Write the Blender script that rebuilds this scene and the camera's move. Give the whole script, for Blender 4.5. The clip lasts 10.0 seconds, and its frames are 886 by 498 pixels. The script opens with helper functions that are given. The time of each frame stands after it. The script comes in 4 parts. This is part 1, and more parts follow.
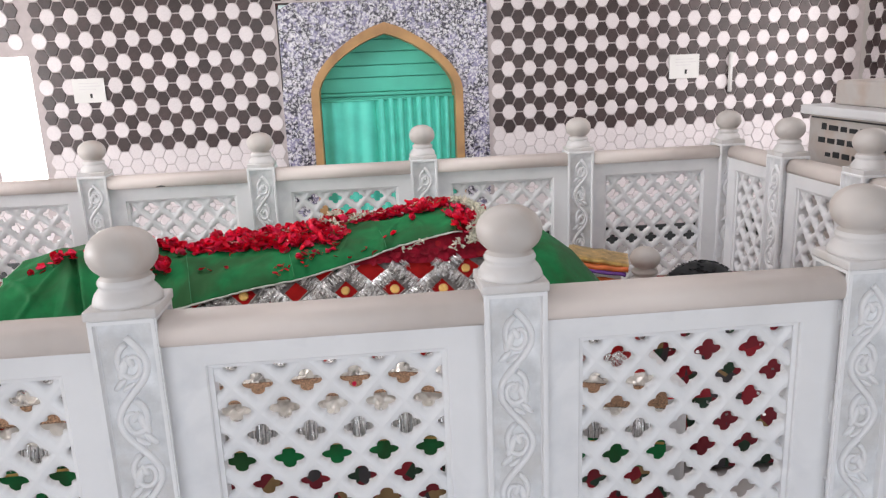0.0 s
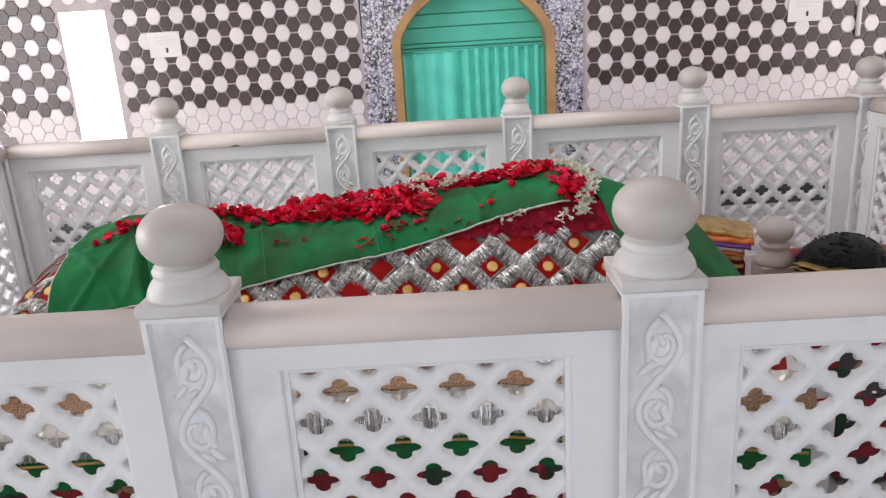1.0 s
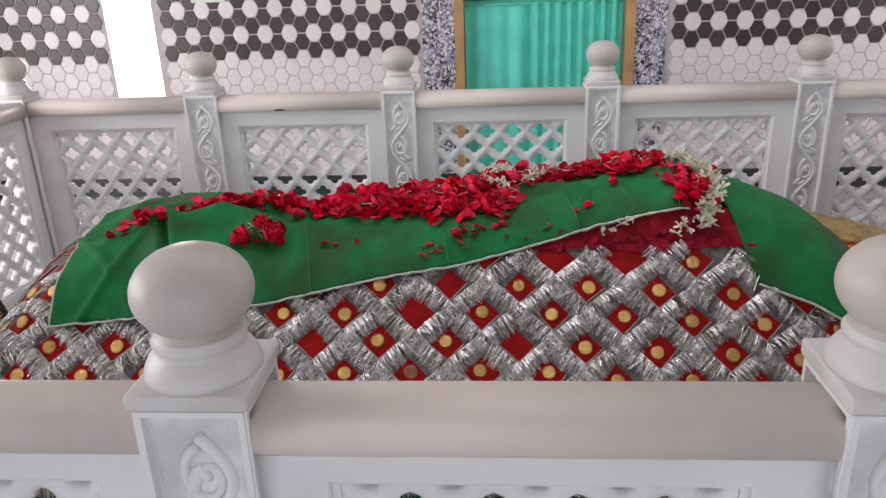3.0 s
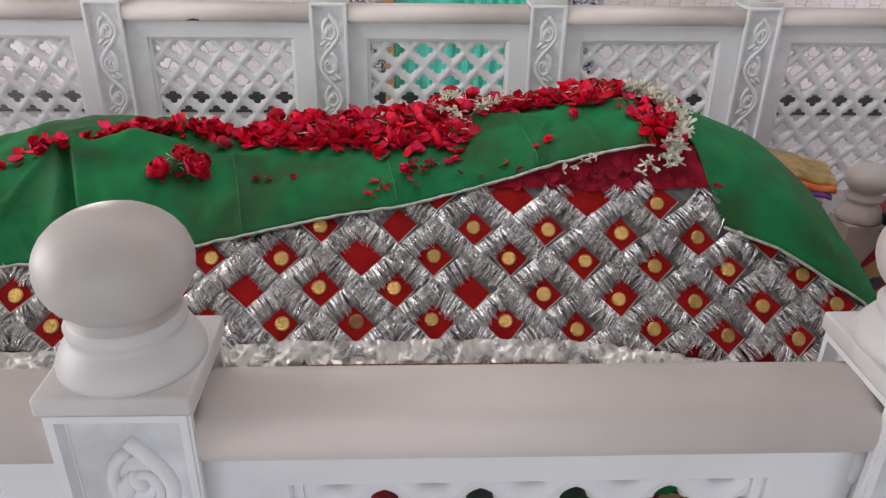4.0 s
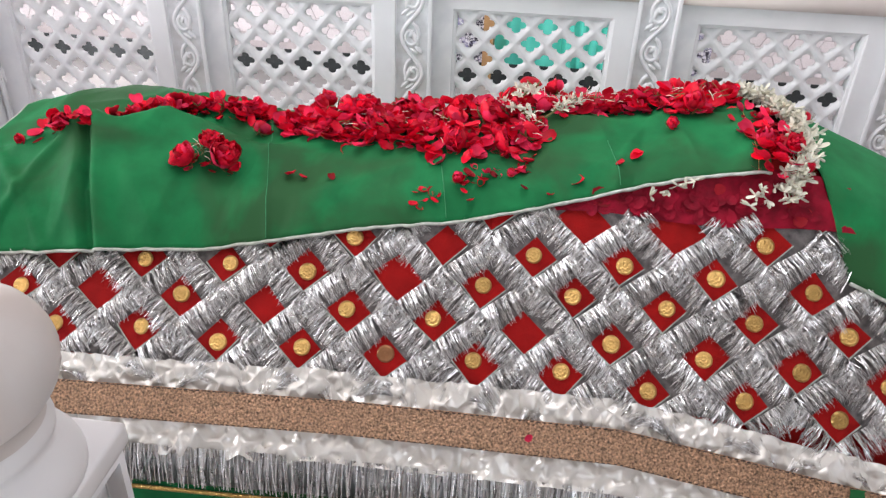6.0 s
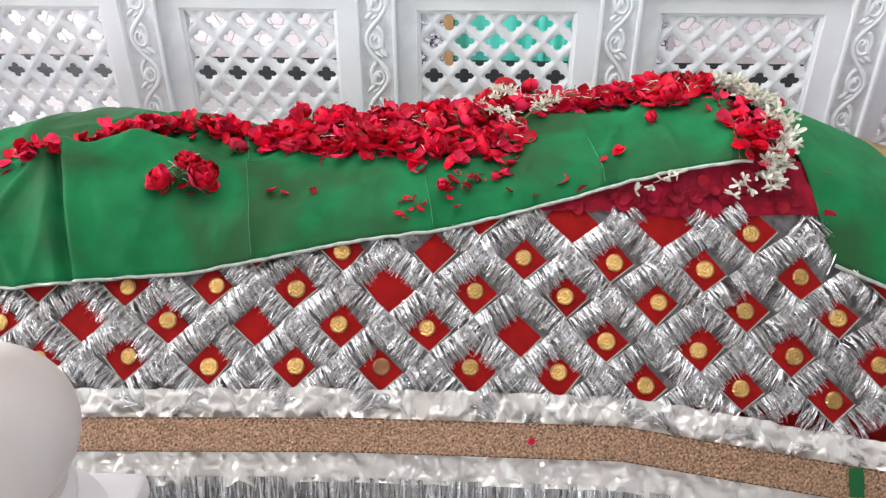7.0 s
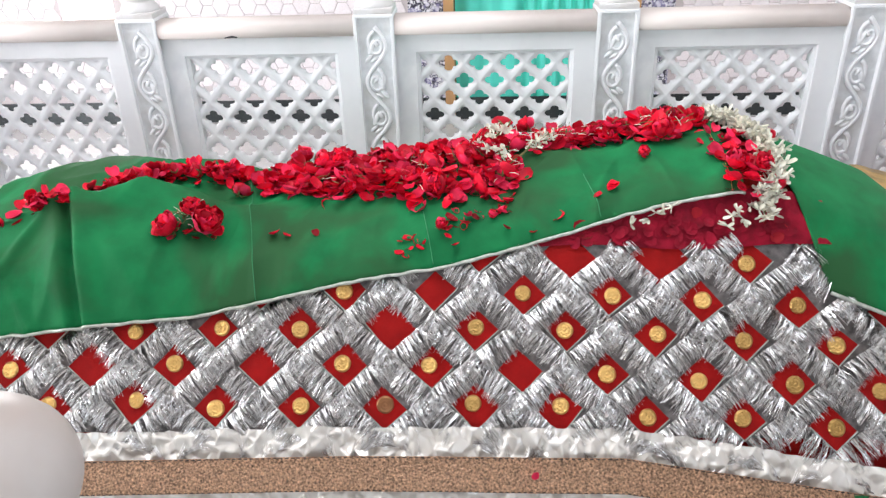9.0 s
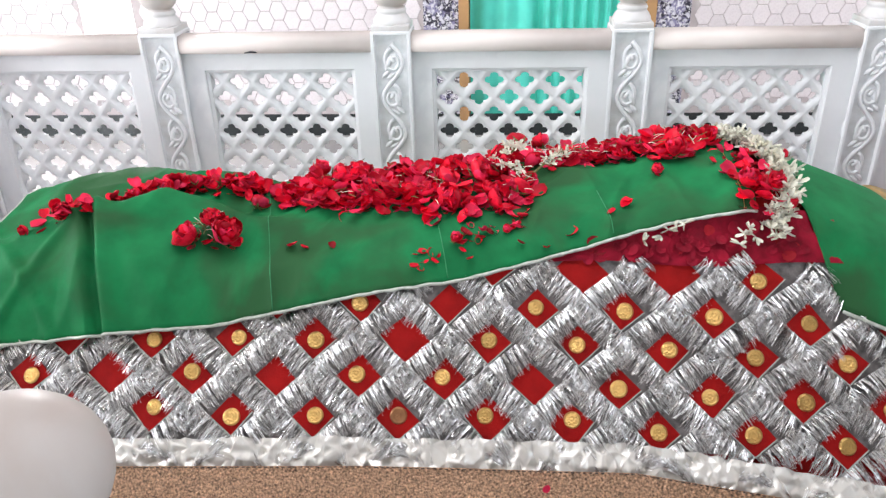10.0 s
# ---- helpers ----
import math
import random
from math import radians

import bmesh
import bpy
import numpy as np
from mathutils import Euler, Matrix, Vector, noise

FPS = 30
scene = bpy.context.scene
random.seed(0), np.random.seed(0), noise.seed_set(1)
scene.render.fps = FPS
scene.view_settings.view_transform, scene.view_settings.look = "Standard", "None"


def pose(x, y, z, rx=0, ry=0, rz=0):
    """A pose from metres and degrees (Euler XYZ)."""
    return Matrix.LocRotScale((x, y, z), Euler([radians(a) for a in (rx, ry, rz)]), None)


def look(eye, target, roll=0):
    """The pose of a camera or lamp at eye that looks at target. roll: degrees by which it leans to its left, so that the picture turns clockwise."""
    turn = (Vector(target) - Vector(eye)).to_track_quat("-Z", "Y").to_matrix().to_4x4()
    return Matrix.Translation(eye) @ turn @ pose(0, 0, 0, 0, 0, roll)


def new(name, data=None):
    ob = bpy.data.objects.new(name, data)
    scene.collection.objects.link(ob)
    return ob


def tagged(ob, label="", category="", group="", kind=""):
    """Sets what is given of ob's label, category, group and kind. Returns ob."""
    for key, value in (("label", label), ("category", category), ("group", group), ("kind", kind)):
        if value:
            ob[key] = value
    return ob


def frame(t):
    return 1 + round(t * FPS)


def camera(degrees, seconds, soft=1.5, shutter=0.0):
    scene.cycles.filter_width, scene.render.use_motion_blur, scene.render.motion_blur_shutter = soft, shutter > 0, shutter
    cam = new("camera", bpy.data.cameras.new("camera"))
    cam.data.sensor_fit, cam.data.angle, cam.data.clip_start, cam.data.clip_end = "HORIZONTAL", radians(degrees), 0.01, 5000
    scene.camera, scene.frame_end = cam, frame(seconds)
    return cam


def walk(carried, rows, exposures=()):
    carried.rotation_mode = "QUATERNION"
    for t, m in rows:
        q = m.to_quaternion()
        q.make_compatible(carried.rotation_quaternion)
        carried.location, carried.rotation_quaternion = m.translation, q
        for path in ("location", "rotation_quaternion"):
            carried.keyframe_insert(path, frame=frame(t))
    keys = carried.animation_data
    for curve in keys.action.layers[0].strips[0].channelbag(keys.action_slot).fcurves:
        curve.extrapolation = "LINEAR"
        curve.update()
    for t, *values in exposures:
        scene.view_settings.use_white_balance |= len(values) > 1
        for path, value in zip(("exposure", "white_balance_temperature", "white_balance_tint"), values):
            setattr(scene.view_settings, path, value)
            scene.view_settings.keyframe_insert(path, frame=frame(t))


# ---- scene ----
cam = camera(60.7, 10.0, soft=1.3)
PATH = [
    (0, (0.536, -1.608, 1.489), (0.709, 0.325, 1.003), -2.3),
    (0.5, (0.499, -1.439, 1.484), (0.555, 0.497, 0.986), -2.7),
    (1, (0.477, -1.272, 1.463), (0.447, 0.638, 0.871), -3.4),
    (1.5, (0.468, -1.161, 1.448), (0.392, 0.736, 0.82), -2.3),
    (2, (0.447, -1.001, 1.462), (0.264, 0.887, 0.828), -2.6),
    (3.5, (0.314, -0.743, 1.48), (0.281, 1.088, 0.676), -0.6),
    (4, (0.281, -0.647, 1.466), (0.366, 1.13, 0.554), 1.1),
    (4.5, (0.307, -0.559, 1.46), (0.309, 1.207, 0.522), 0.6),
    (5, (0.362, -0.446, 1.457), (0.234, 1.313, 0.514), 3.2),
    (5.5, (0.384, -0.385, 1.452), (0.185, 1.344, 0.467), 3.1),
    (7, (0.326, -0.338, 1.47), (0.247, 1.382, 0.453), 0.0),
    (7.5, (0.326, -0.342, 1.471), (0.236, 1.385, 0.466), -0.0),
    (8, (0.332, -0.346, 1.471), (0.249, 1.385, 0.474), 0.1),
    (8.5, (0.338, -0.345, 1.474), (0.263, 1.393, 0.488), 0.1),
    (9, (0.347, -0.356, 1.489), (0.24, 1.407, 0.55), -1.9),
    (9.5, (0.344, -0.37, 1.492), (0.218, 1.396, 0.561), -1.9),
    (10, (0.341, -0.377, 1.496), (0.205, 1.403, 0.594), -1.5),
]
EXPOSURE = [(0.0, -0.14, 6650, 13), (1.0, -0.29, 6650, 14), (2.0, -0.43, 6650, 15), (3.5, -0.52, 6600, 14), (4.0, -0.48, 6600, 14), (4.5, -0.31, 6550, 14), (5.5, 0.08, 6480, 14), (7.0, 0.35, 6350, 11), (9.0, 0.42, 6300, 10), (10.0, 0.38, 6300, 10)]
walk(cam, [(t, look(eye, target, roll)) for t, eye, target, roll in PATH], EXPOSURE)

# ---- light ----
world = bpy.data.worlds.new("sky")
scene.world = world
world.use_nodes = True
wn = world.node_tree
sky = wn.nodes.new("ShaderNodeTexSky")
sky.sky_type, sky.sun_disc = "NISHITA", False
sky.sun_elevation, sky.sun_rotation = radians(48), radians(200)
wn.links.new(sky.outputs[0], wn.nodes["Background"].inputs[0])
wn.nodes["Background"].inputs[1].default_value = 0.12


def area(name, x, y, z, target, w, h, watts, colour):
    data = bpy.data.lights.new(name, "AREA")
    data.shape, data.size, data.size_y, data.energy, data.color = "RECTANGLE", w, h, watts, colour
    ob = new(name, data)
    ob.matrix_world = look((x, y, z), target)
    return ob


# daylight in the openings of the hall; overhead and east lamps are added fill
area("veranda_daylight", 0.4, -4.45, 1.5, (0.4, 2, 1.2), 6.0, 2.3, 102, (0.84, 0.91, 1.0))
area("side_daylight", -3.93, 0.7, 1.5, (0, 1.3, 1.2), 3.0, 1.9, 172, (0.98, 0.985, 1.0))
area("window_daylight", -1.99, 4.30, 1.12, (-1.99, 0, 1.12), 0.30, 0.96, 26, (1.0, 0.98, 0.96))
# assumed overhead source, added to lift the far rail and the grave
area("overhead_fill", 0.5, 1.35, 2.98, (0.5, 1.45, 0), 2.6, 1.9, 34, (1.0, 0.975, 0.97))
# unseen lamp added to brighten the right part of the far wall
area("east_fill", 4.33, 2.6, 1.5, (1.2, 3.6, 1.2), 2.2, 1.9, 44, (1.0, 0.97, 0.97))


# ---- materials ----
def material(name, colour, rough=0.6, metal=0.0, vary=0.12, scale=6.0, bump=0.1, bump_scale=90.0, second=None, mix=(0.45, 0.7), mix_scale=4.0, sheen=0.0, coat=0.0, random_tone=0.0, sub=0.0):
    m = bpy.data.materials.new(name)
    m.use_nodes = True
    t = m.node_tree
    n, link = t.nodes, t.links.new
    bsdf = n["Principled BSDF"]
    coord = n.new("ShaderNodeTexCoord")
    big = n.new("ShaderNodeTexNoise")
    big.inputs["Scale"].default_value, big.inputs["Detail"].default_value = scale, 6
    fine = n.new("ShaderNodeTexNoise")
    fine.inputs["Scale"].default_value, fine.inputs["Detail"].default_value = bump_scale, 4
    for k in (big, fine):
        link(coord.outputs["Object"], k.inputs["Vector"])
    hsv = n.new("ShaderNodeHueSaturation")
    hsv.inputs["Color"].default_value = (*colour, 1)
    ramp = n.new("ShaderNodeMapRange")
    ramp.inputs["From Min"].default_value, ramp.inputs["From Max"].default_value = 0.3, 0.7
    ramp.inputs["To Min"].default_value, ramp.inputs["To Max"].default_value = 1 - vary, 1 + vary
    link(big.outputs["Fac"], ramp.inputs["Value"])
    value = ramp.outputs[0]
    if random_tone:
        info = n.new("ShaderNodeObjectInfo")
        geo = n.new("ShaderNodeNewGeometry")
        add = n.new("ShaderNodeMath")
        link(info.outputs["Random"], add.inputs[0])
        link(geo.outputs["Random Per Island"], add.inputs[1])
        tone = n.new("ShaderNodeMapRange")
        tone.inputs["To Min"].default_value, tone.inputs["To Max"].default_value = 1 - random_tone, 1 + random_tone
        wrap = n.new("ShaderNodeMath")
        wrap.operation = "FRACT"
        link(add.outputs[0], wrap.inputs[0])
        link(wrap.outputs[0], tone.inputs["Value"])
        times = n.new("ShaderNodeMath")
        times.operation = "MULTIPLY"
        link(value, times.inputs[0])
        link(tone.outputs[0], times.inputs[1])
        value = times.outputs[0]
    link(value, hsv.inputs["Value"])
    col = hsv.outputs[0]
    if second:
        veins = n.new("ShaderNodeTexNoise")
        veins.inputs["Scale"].default_value, veins.inputs["Detail"].default_value = mix_scale, 8
        veins.inputs["Distortion"].default_value = 0.6
        link(coord.outputs["Object"], veins.inputs["Vector"])
        cr = n.new("ShaderNodeMapRange")
        cr.inputs["From Min"].default_value, cr.inputs["From Max"].default_value = mix
        link(veins.outputs["Fac"], cr.inputs["Value"])
        mx = n.new("ShaderNodeMix")
        mx.data_type = "RGBA"
        link(cr.outputs[0], mx.inputs["Factor"])
        link(col, mx.inputs["A"])
        mx.inputs["B"].default_value = (*second, 1)
        col = mx.outputs["Result"]
    link(col, bsdf.inputs["Base Color"])
    rr = n.new("ShaderNodeMapRange")
    rr.inputs["To Min"].default_value, rr.inputs["To Max"].default_value = max(0.02, rough - 0.08), min(1, rough + 0.08)
    link(fine.outputs["Fac"], rr.inputs["Value"])
    link(rr.outputs[0], bsdf.inputs["Roughness"])
    bsdf.inputs["Metallic"].default_value = metal
    bsdf.inputs["Sheen Weight"].default_value = sheen
    bsdf.inputs["Coat Weight"].default_value = coat
    if sub:
        bsdf.inputs["Subsurface Weight"].default_value = sub
        bsdf.inputs["Subsurface Radius"].default_value = (0.02, 0.015, 0.012)
        bsdf.inputs["Subsurface Scale"].default_value = 0.3
    if bump:
        b = n.new("ShaderNodeBump")
        b.inputs["Strength"].default_value, b.inputs["Distance"].default_value = bump, 0.004
        link(fine.outputs["Fac"], b.inputs["Height"])
        link(b.outputs[0], bsdf.inputs["Normal"])
    return m


def cloth_weave(m, freq, depth, colour_shift=0.0):
    """Adds a fine woven relief to a material."""
    t = m.node_tree
    n, link = t.nodes, t.links.new
    coord = n.new("ShaderNodeTexCoord")
    vor = n.new("ShaderNodeTexVoronoi")
    vor.inputs["Scale"].default_value = freq
    link(coord.outputs["Object"], vor.inputs["Vector"])
    b = n.new("ShaderNodeBump")
    b.inputs["Strength"].default_value, b.inputs["Distance"].default_value = depth, 0.003
    link(vor.outputs["Distance"], b.inputs["Height"])
    link(b.outputs[0], n["Principled BSDF"].inputs["Normal"])
    return m


marble = material("white_marble", (0.84, 0.84, 0.845), 0.42, vary=0.05, scale=5, bump=0.05, bump_scale=60, second=(0.70, 0.71, 0.73), mix=(0.56, 0.80), mix_scale=5, sub=0.0)
# handrails: pinker and darker than the white marble
rail_marble = material("pinkish_marble", (0.72, 0.645, 0.60), 0.50, vary=0.06, scale=4, bump=0.05, bump_scale=50, second=(0.62, 0.54, 0.49), mix=(0.5, 0.8), mix_scale=3)
# brown-stained stone; base also dimmed to stand for weaker light on the finials
stained_dim_marble = material("stained_dim_marble", (0.57, 0.53, 0.50), 0.42, vary=0.06, scale=6, bump=0.06, bump_scale=60, second=(0.52, 0.42, 0.36), mix=(0.44, 0.70), mix_scale=6)
# bells and plinths: less stain, still dimmed below the shaft marble
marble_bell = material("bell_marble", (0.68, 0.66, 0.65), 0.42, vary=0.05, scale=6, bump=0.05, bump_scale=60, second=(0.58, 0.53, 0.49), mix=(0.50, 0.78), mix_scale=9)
# rough tooled ground, its colour darkened for the shade of the recess
tooled_shaded_marble = material("tooled_shaded_marble", (0.75, 0.76, 0.77), 0.75, vary=0.22, scale=14, bump=0.35, bump_scale=160, second=(0.60, 0.58, 0.56), mix=(0.48, 0.75), mix_scale=9)
floor_marble = material("floor_marble", (0.52, 0.50, 0.49), 0.22, vary=0.06, scale=2, bump=0.02, second=(0.42, 0.40, 0.39), mix=(0.52, 0.75), mix_scale=2.5)
plaster = material("plaster", (0.60, 0.57, 0.54), 0.85, vary=0.05, scale=2, bump=0.12, bump_scale=40)
# ceiling tone set below the plaster to cut bounce light
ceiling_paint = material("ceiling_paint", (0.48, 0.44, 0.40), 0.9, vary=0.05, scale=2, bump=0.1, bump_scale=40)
tile_white = material("white_hexagon_tile", (0.80, 0.74, 0.75), 0.28, vary=0.04, scale=8, bump=0.02, random_tone=0.05)
tile_dark = material("dark_hexagon_tile", (0.062, 0.042, 0.042), 0.30, vary=0.25, scale=14, bump=0.05, random_tone=0.25)
grout = material("grout", (0.56, 0.50, 0.50), 0.9, vary=0.08, scale=20, bump=0.2)
dark_plinth = material("dark_skirting", (0.03, 0.035, 0.036), 0.25, vary=0.2, bump=0.03)
frame_wood = material("ochre_paint", (0.52, 0.30, 0.13), 0.5, vary=0.15, scale=7, bump=0.1, second=(0.34, 0.18, 0.09), mix=(0.52, 0.8), mix_scale=5)
teal_paint = material("teal_paint", (0.10, 0.66, 0.50), 0.5, vary=0.1, scale=5, bump=0.06)
# base raised to stand for daylight glowing through the curtain
teal_cloth = material("teal_cloth", (0.11, 0.74, 0.60), 0.55, vary=0.1, scale=9, bump=0.08, bump_scale=300, sheen=0.2)
green_satin = material("green_cloth", (0.010, 0.186, 0.058), 0.70, vary=0.22, scale=16, bump=0.10, bump_scale=420, second=(0.026, 0.108, 0.036), mix=(0.44, 0.62), mix_scale=5.0, sheen=0.0)
seam_green = material("seam_green", (0.04, 0.27, 0.11), 0.7, vary=0.3, scale=60, bump=0.1)
red_velvet = material("red_velvet", (0.37, 0.007, 0.006), 0.8, vary=0.25, scale=18, bump=0.25, bump_scale=260, sheen=0.04)
crimson = material("crimson_cloth", (0.27, 0.004, 0.020), 0.7, vary=0.45, scale=30, bump=0.4, bump_scale=120, sheen=0.05)
silver_satin = material("silver_satin", (0.94, 0.905, 0.84), 0.22, metal=0.34, vary=0.08, scale=12, bump=0.08, bump_scale=200)
tinsel = material("silver_tinsel", (0.88, 0.855, 0.835), 0.28, metal=1.0, vary=0.15, scale=60, bump=0.0, random_tone=0.70)
gold_braid = cloth_weave(material("gold_braid", (0.45, 0.27, 0.165), 0.5, metal=0.30, vary=0.75, scale=240, bump=0.0), 230, 1.0)
gold_disc = cloth_weave(material("gold_disc", (0.80, 0.50, 0.17), 0.30, metal=0.9, vary=0.10, scale=40, bump=0.0, random_tone=0.25), 260, 0.7)
copper_disc = material("worn_disc", (0.40, 0.19, 0.09), 0.4, metal=0.8, vary=0.2, scale=60, bump=0.1)
piping = material("silver_piping", (0.55, 0.58, 0.52), 0.4, metal=0.3, vary=0.2, scale=80, bump=0.2)
grey_net = material("grey_net", (0.20, 0.185, 0.18), 0.5, metal=0.5, vary=0.5, scale=70, bump=0.3, bump_scale=300)
petal_red = material("red_petal", (0.68, 0.006, 0.030), 0.45, vary=0.25, scale=40, bump=0.1, random_tone=0.40)
petal_dark = material("dark_red_petal", (0.28, 0.008, 0.015), 0.6, vary=0.3, scale=40, bump=0.1, random_tone=0.35)
petal_pink = material("pink_petal", (0.82, 0.030, 0.10), 0.5, vary=0.25, scale=40, bump=0.1, random_tone=0.3)
petal_white = material("white_petal", (0.78, 0.76, 0.64), 0.55, vary=0.08, scale=40, bump=0.05, random_tone=0.2)
stem_green = material("dry_stem", (0.16, 0.15, 0.05), 0.7, vary=0.3, scale=40, bump=0.1)
black_plume = material("black_plume", (0.008, 0.010, 0.012), 0.75, vary=0.3, scale=20, bump=0.1, sheen=0.15)
gold_foil = material("gold_foil_cloth", (0.55, 0.36, 0.12), 0.35, metal=0.6, vary=0.4, scale=25, bump=0.4, bump_scale=90)
orange_cloth = material("orange_cloth", (0.70, 0.16, 0.03), 0.45, vary=0.2, scale=14, bump=0.1, sheen=0.2)
purple_cloth = material("purple_cloth", (0.16, 0.05, 0.30), 0.45, vary=0.2, scale=14, bump=0.1)
white_cloth = material("white_cloth", (0.74, 0.72, 0.72), 0.6, vary=0.06, scale=14, bump=0.1)
paper_white = material("paper", (0.82, 0.81, 0.79), 0.8, vary=0.03, scale=10, bump=0.03)
ink = material("black_ink", (0.02, 0.02, 0.022), 0.6, vary=0.1, bump=0.02)
for woven in (green_satin, red_velvet, crimson, petal_red, petal_dark, petal_pink):
    woven.node_tree.nodes["Principled BSDF"].inputs["Specular IOR Level"].default_value = 0.18


def brocade_cloth():
    """Dark brocade: red ground with green, gold and grey figures."""
    m = material("brocade", (0.2, 0.01, 0.02), 0.5, bump=0.3, bump_scale=200)
    t = m.node_tree
    n, link = t.nodes, t.links.new
    coord = n.new("ShaderNodeTexCoord")
    cells = n.new("ShaderNodeTexVoronoi")
    cells.inputs["Scale"].default_value = 17
    link(coord.outputs["Object"], cells.inputs["Vector"])
    sep = n.new("ShaderNodeSeparateColor")
    link(cells.outputs["Color"], sep.inputs[0])
    ramp = n.new("ShaderNodeValToRGB")
    ramp.color_ramp.interpolation = "CONSTANT"
    stops = ((0.0, (0.20, 0.006, 0.018, 1)), (0.42, (0.30, 0.008, 0.020, 1)), (0.60, (0.012, 0.045, 0.022, 1)), (0.76, (0.30, 0.19, 0.08, 1)), (0.88, (0.05, 0.045, 0.05, 1)))
    while len(ramp.color_ramp.elements) < len(stops):
        ramp.color_ramp.elements.new(0.5)
    for e, (p, c) in zip(ramp.color_ramp.elements, stops):
        e.position, e.color = p, c
    link(sep.outputs[0], ramp.inputs["Fac"])
    link(ramp.outputs[0], n["Principled BSDF"].inputs["Base Color"])
    return m


brocade = brocade_cloth()


def ornate_tile():
    """Glazed tile: crowded white and violet-blue sprays on near-black."""
    m = material("ornate_tile", (0.8, 0.8, 0.84), 0.25, bump=0.0)
    t = m.node_tree
    n, link = t.nodes, t.links.new
    coord = n.new("ShaderNodeTexCoord")

    def tangle(scale, detail, low, high, distort):
        k = n.new("ShaderNodeTexNoise")
        k.inputs["Scale"].default_value, k.inputs["Detail"].default_value = scale, detail
        k.inputs["Roughness"].default_value, k.inputs["Distortion"].default_value = 0.72, distort
        link(coord.outputs["Object"], k.inputs["Vector"])
        r = n.new("ShaderNodeMapRange")
        r.inputs["From Min"].default_value, r.inputs["From Max"].default_value = low, high
        link(k.outputs["Fac"], r.inputs["Value"])
        return r.outputs[0]

    def blend(factor, base, top):
        k = n.new("ShaderNodeMix")
        k.data_type = "RGBA"
        link(factor, k.inputs["Factor"])
        for socket, value in (("A", base), ("B", top)):
            if isinstance(value, tuple):
                k.inputs[socket].default_value = (*value, 1)
            else:
                link(value, k.inputs[socket])
        return k.outputs["Result"]

    leaves = n.new("ShaderNodeTexVoronoi")
    leaves.inputs["Scale"].default_value, leaves.inputs["Randomness"].default_value = 30, 0.9
    link(coord.outputs["Object"], leaves.inputs["Vector"])
    spot = n.new("ShaderNodeMapRange")
    spot.inputs["From Min"].default_value, spot.inputs["From Max"].default_value = 0.42, 0.26
    link(leaves.outputs["Distance"], spot.inputs["Value"])
    ground = blend(tangle(16, 3, 0.46, 0.58, 0.3), (0.040, 0.036, 0.055), (0.27, 0.25, 0.40))
    figured = blend(spot.outputs[0], ground, (0.60, 0.58, 0.67))
    link(blend(tangle(40, 3, 0.50, 0.60, 1.6), figured, (0.80, 0.79, 0.82)), n["Principled BSDF"].inputs["Base Color"])
    return m


ornate = ornate_tile()


bright_sky = bpy.data.materials.new("bright_sky")
bright_sky.use_nodes = True
bright_sky.node_tree.nodes["Principled BSDF"].inputs["Base Color"].default_value = (0.8, 0.8, 0.8, 1)
bright_sky.node_tree.nodes["Principled BSDF"].inputs["Emission Color"].default_value = (1.0, 0.98, 0.97, 1)
bright_sky.node_tree.nodes["Principled BSDF"].inputs["Emission Strength"].default_value = 3.0


# ---- building helpers ----
def part(name, bm, mat, parent=None, label="", smooth=False):
    """Links a bmesh as one mesh object, under parent if given."""
    me = bpy.data.meshes.new(name)
    if smooth:
        for f in bm.faces:
            f.smooth = True
    bm.to_mesh(me)
    bm.free()
    for k in (mat if isinstance(mat, (list, tuple)) else [mat]):
        me.materials.append(k)
    ob = new(name, me)
    if parent:
        ob.parent = parent
    if label:
        tagged(ob, label)
    return ob


def share(name, src, parent, m):
    """Another object on the mesh of src."""
    ob = new(name, src.data)
    ob.parent = parent
    ob.matrix_basis = m
    return ob


def thing(name, label, category, group="", kind=""):
    return tagged(new(name), label, category, group, kind)


def box(bm, x0, x1, y0, y1, z0, z1, bev=0.0, mat=0):
    r = bmesh.ops.create_cube(bm, size=1.0)
    vs = r["verts"]
    for v in vs:
        v.co = Vector((x0 + (v.co.x + 0.5) * (x1 - x0), y0 + (v.co.y + 0.5) * (y1 - y0), z0 + (v.co.z + 0.5) * (z1 - z0)))
    faces = {f for v in vs for f in v.link_faces}
    if bev:
        edges = list({e for v in vs for e in v.link_edges})
        out = bmesh.ops.bevel(bm, geom=edges, offset=bev, segments=2, profile=0.6, affect="EDGES")
        faces = set(out["faces"]) | {f for f in faces if f.is_valid}
    for f in faces:
        if f.is_valid:
            f.material_index = mat


def lathe(bm, profile, cx=0, cy=0, steps=28):
    """A turned shape from (radius, z) pairs."""
    rings = []
    for r, z in profile:
        if r < 1e-5:
            rings.append([bm.verts.new((cx, cy, z))])
        else:
            rings.append([bm.verts.new((cx + r * math.cos(a), cy + r * math.sin(a), z)) for a in (2 * math.pi * k / steps for k in range(steps))])
    for a, b in zip(rings, rings[1:]):
        for k in range(steps):
            j = (k + 1) % steps
            if len(a) == 1:
                bm.faces.new((a[0], b[j], b[k]))
            elif len(b) == 1:
                bm.faces.new((a[k], a[j], b[0]))
            else:
                bm.faces.new((a[k], a[j], b[j], b[k]))


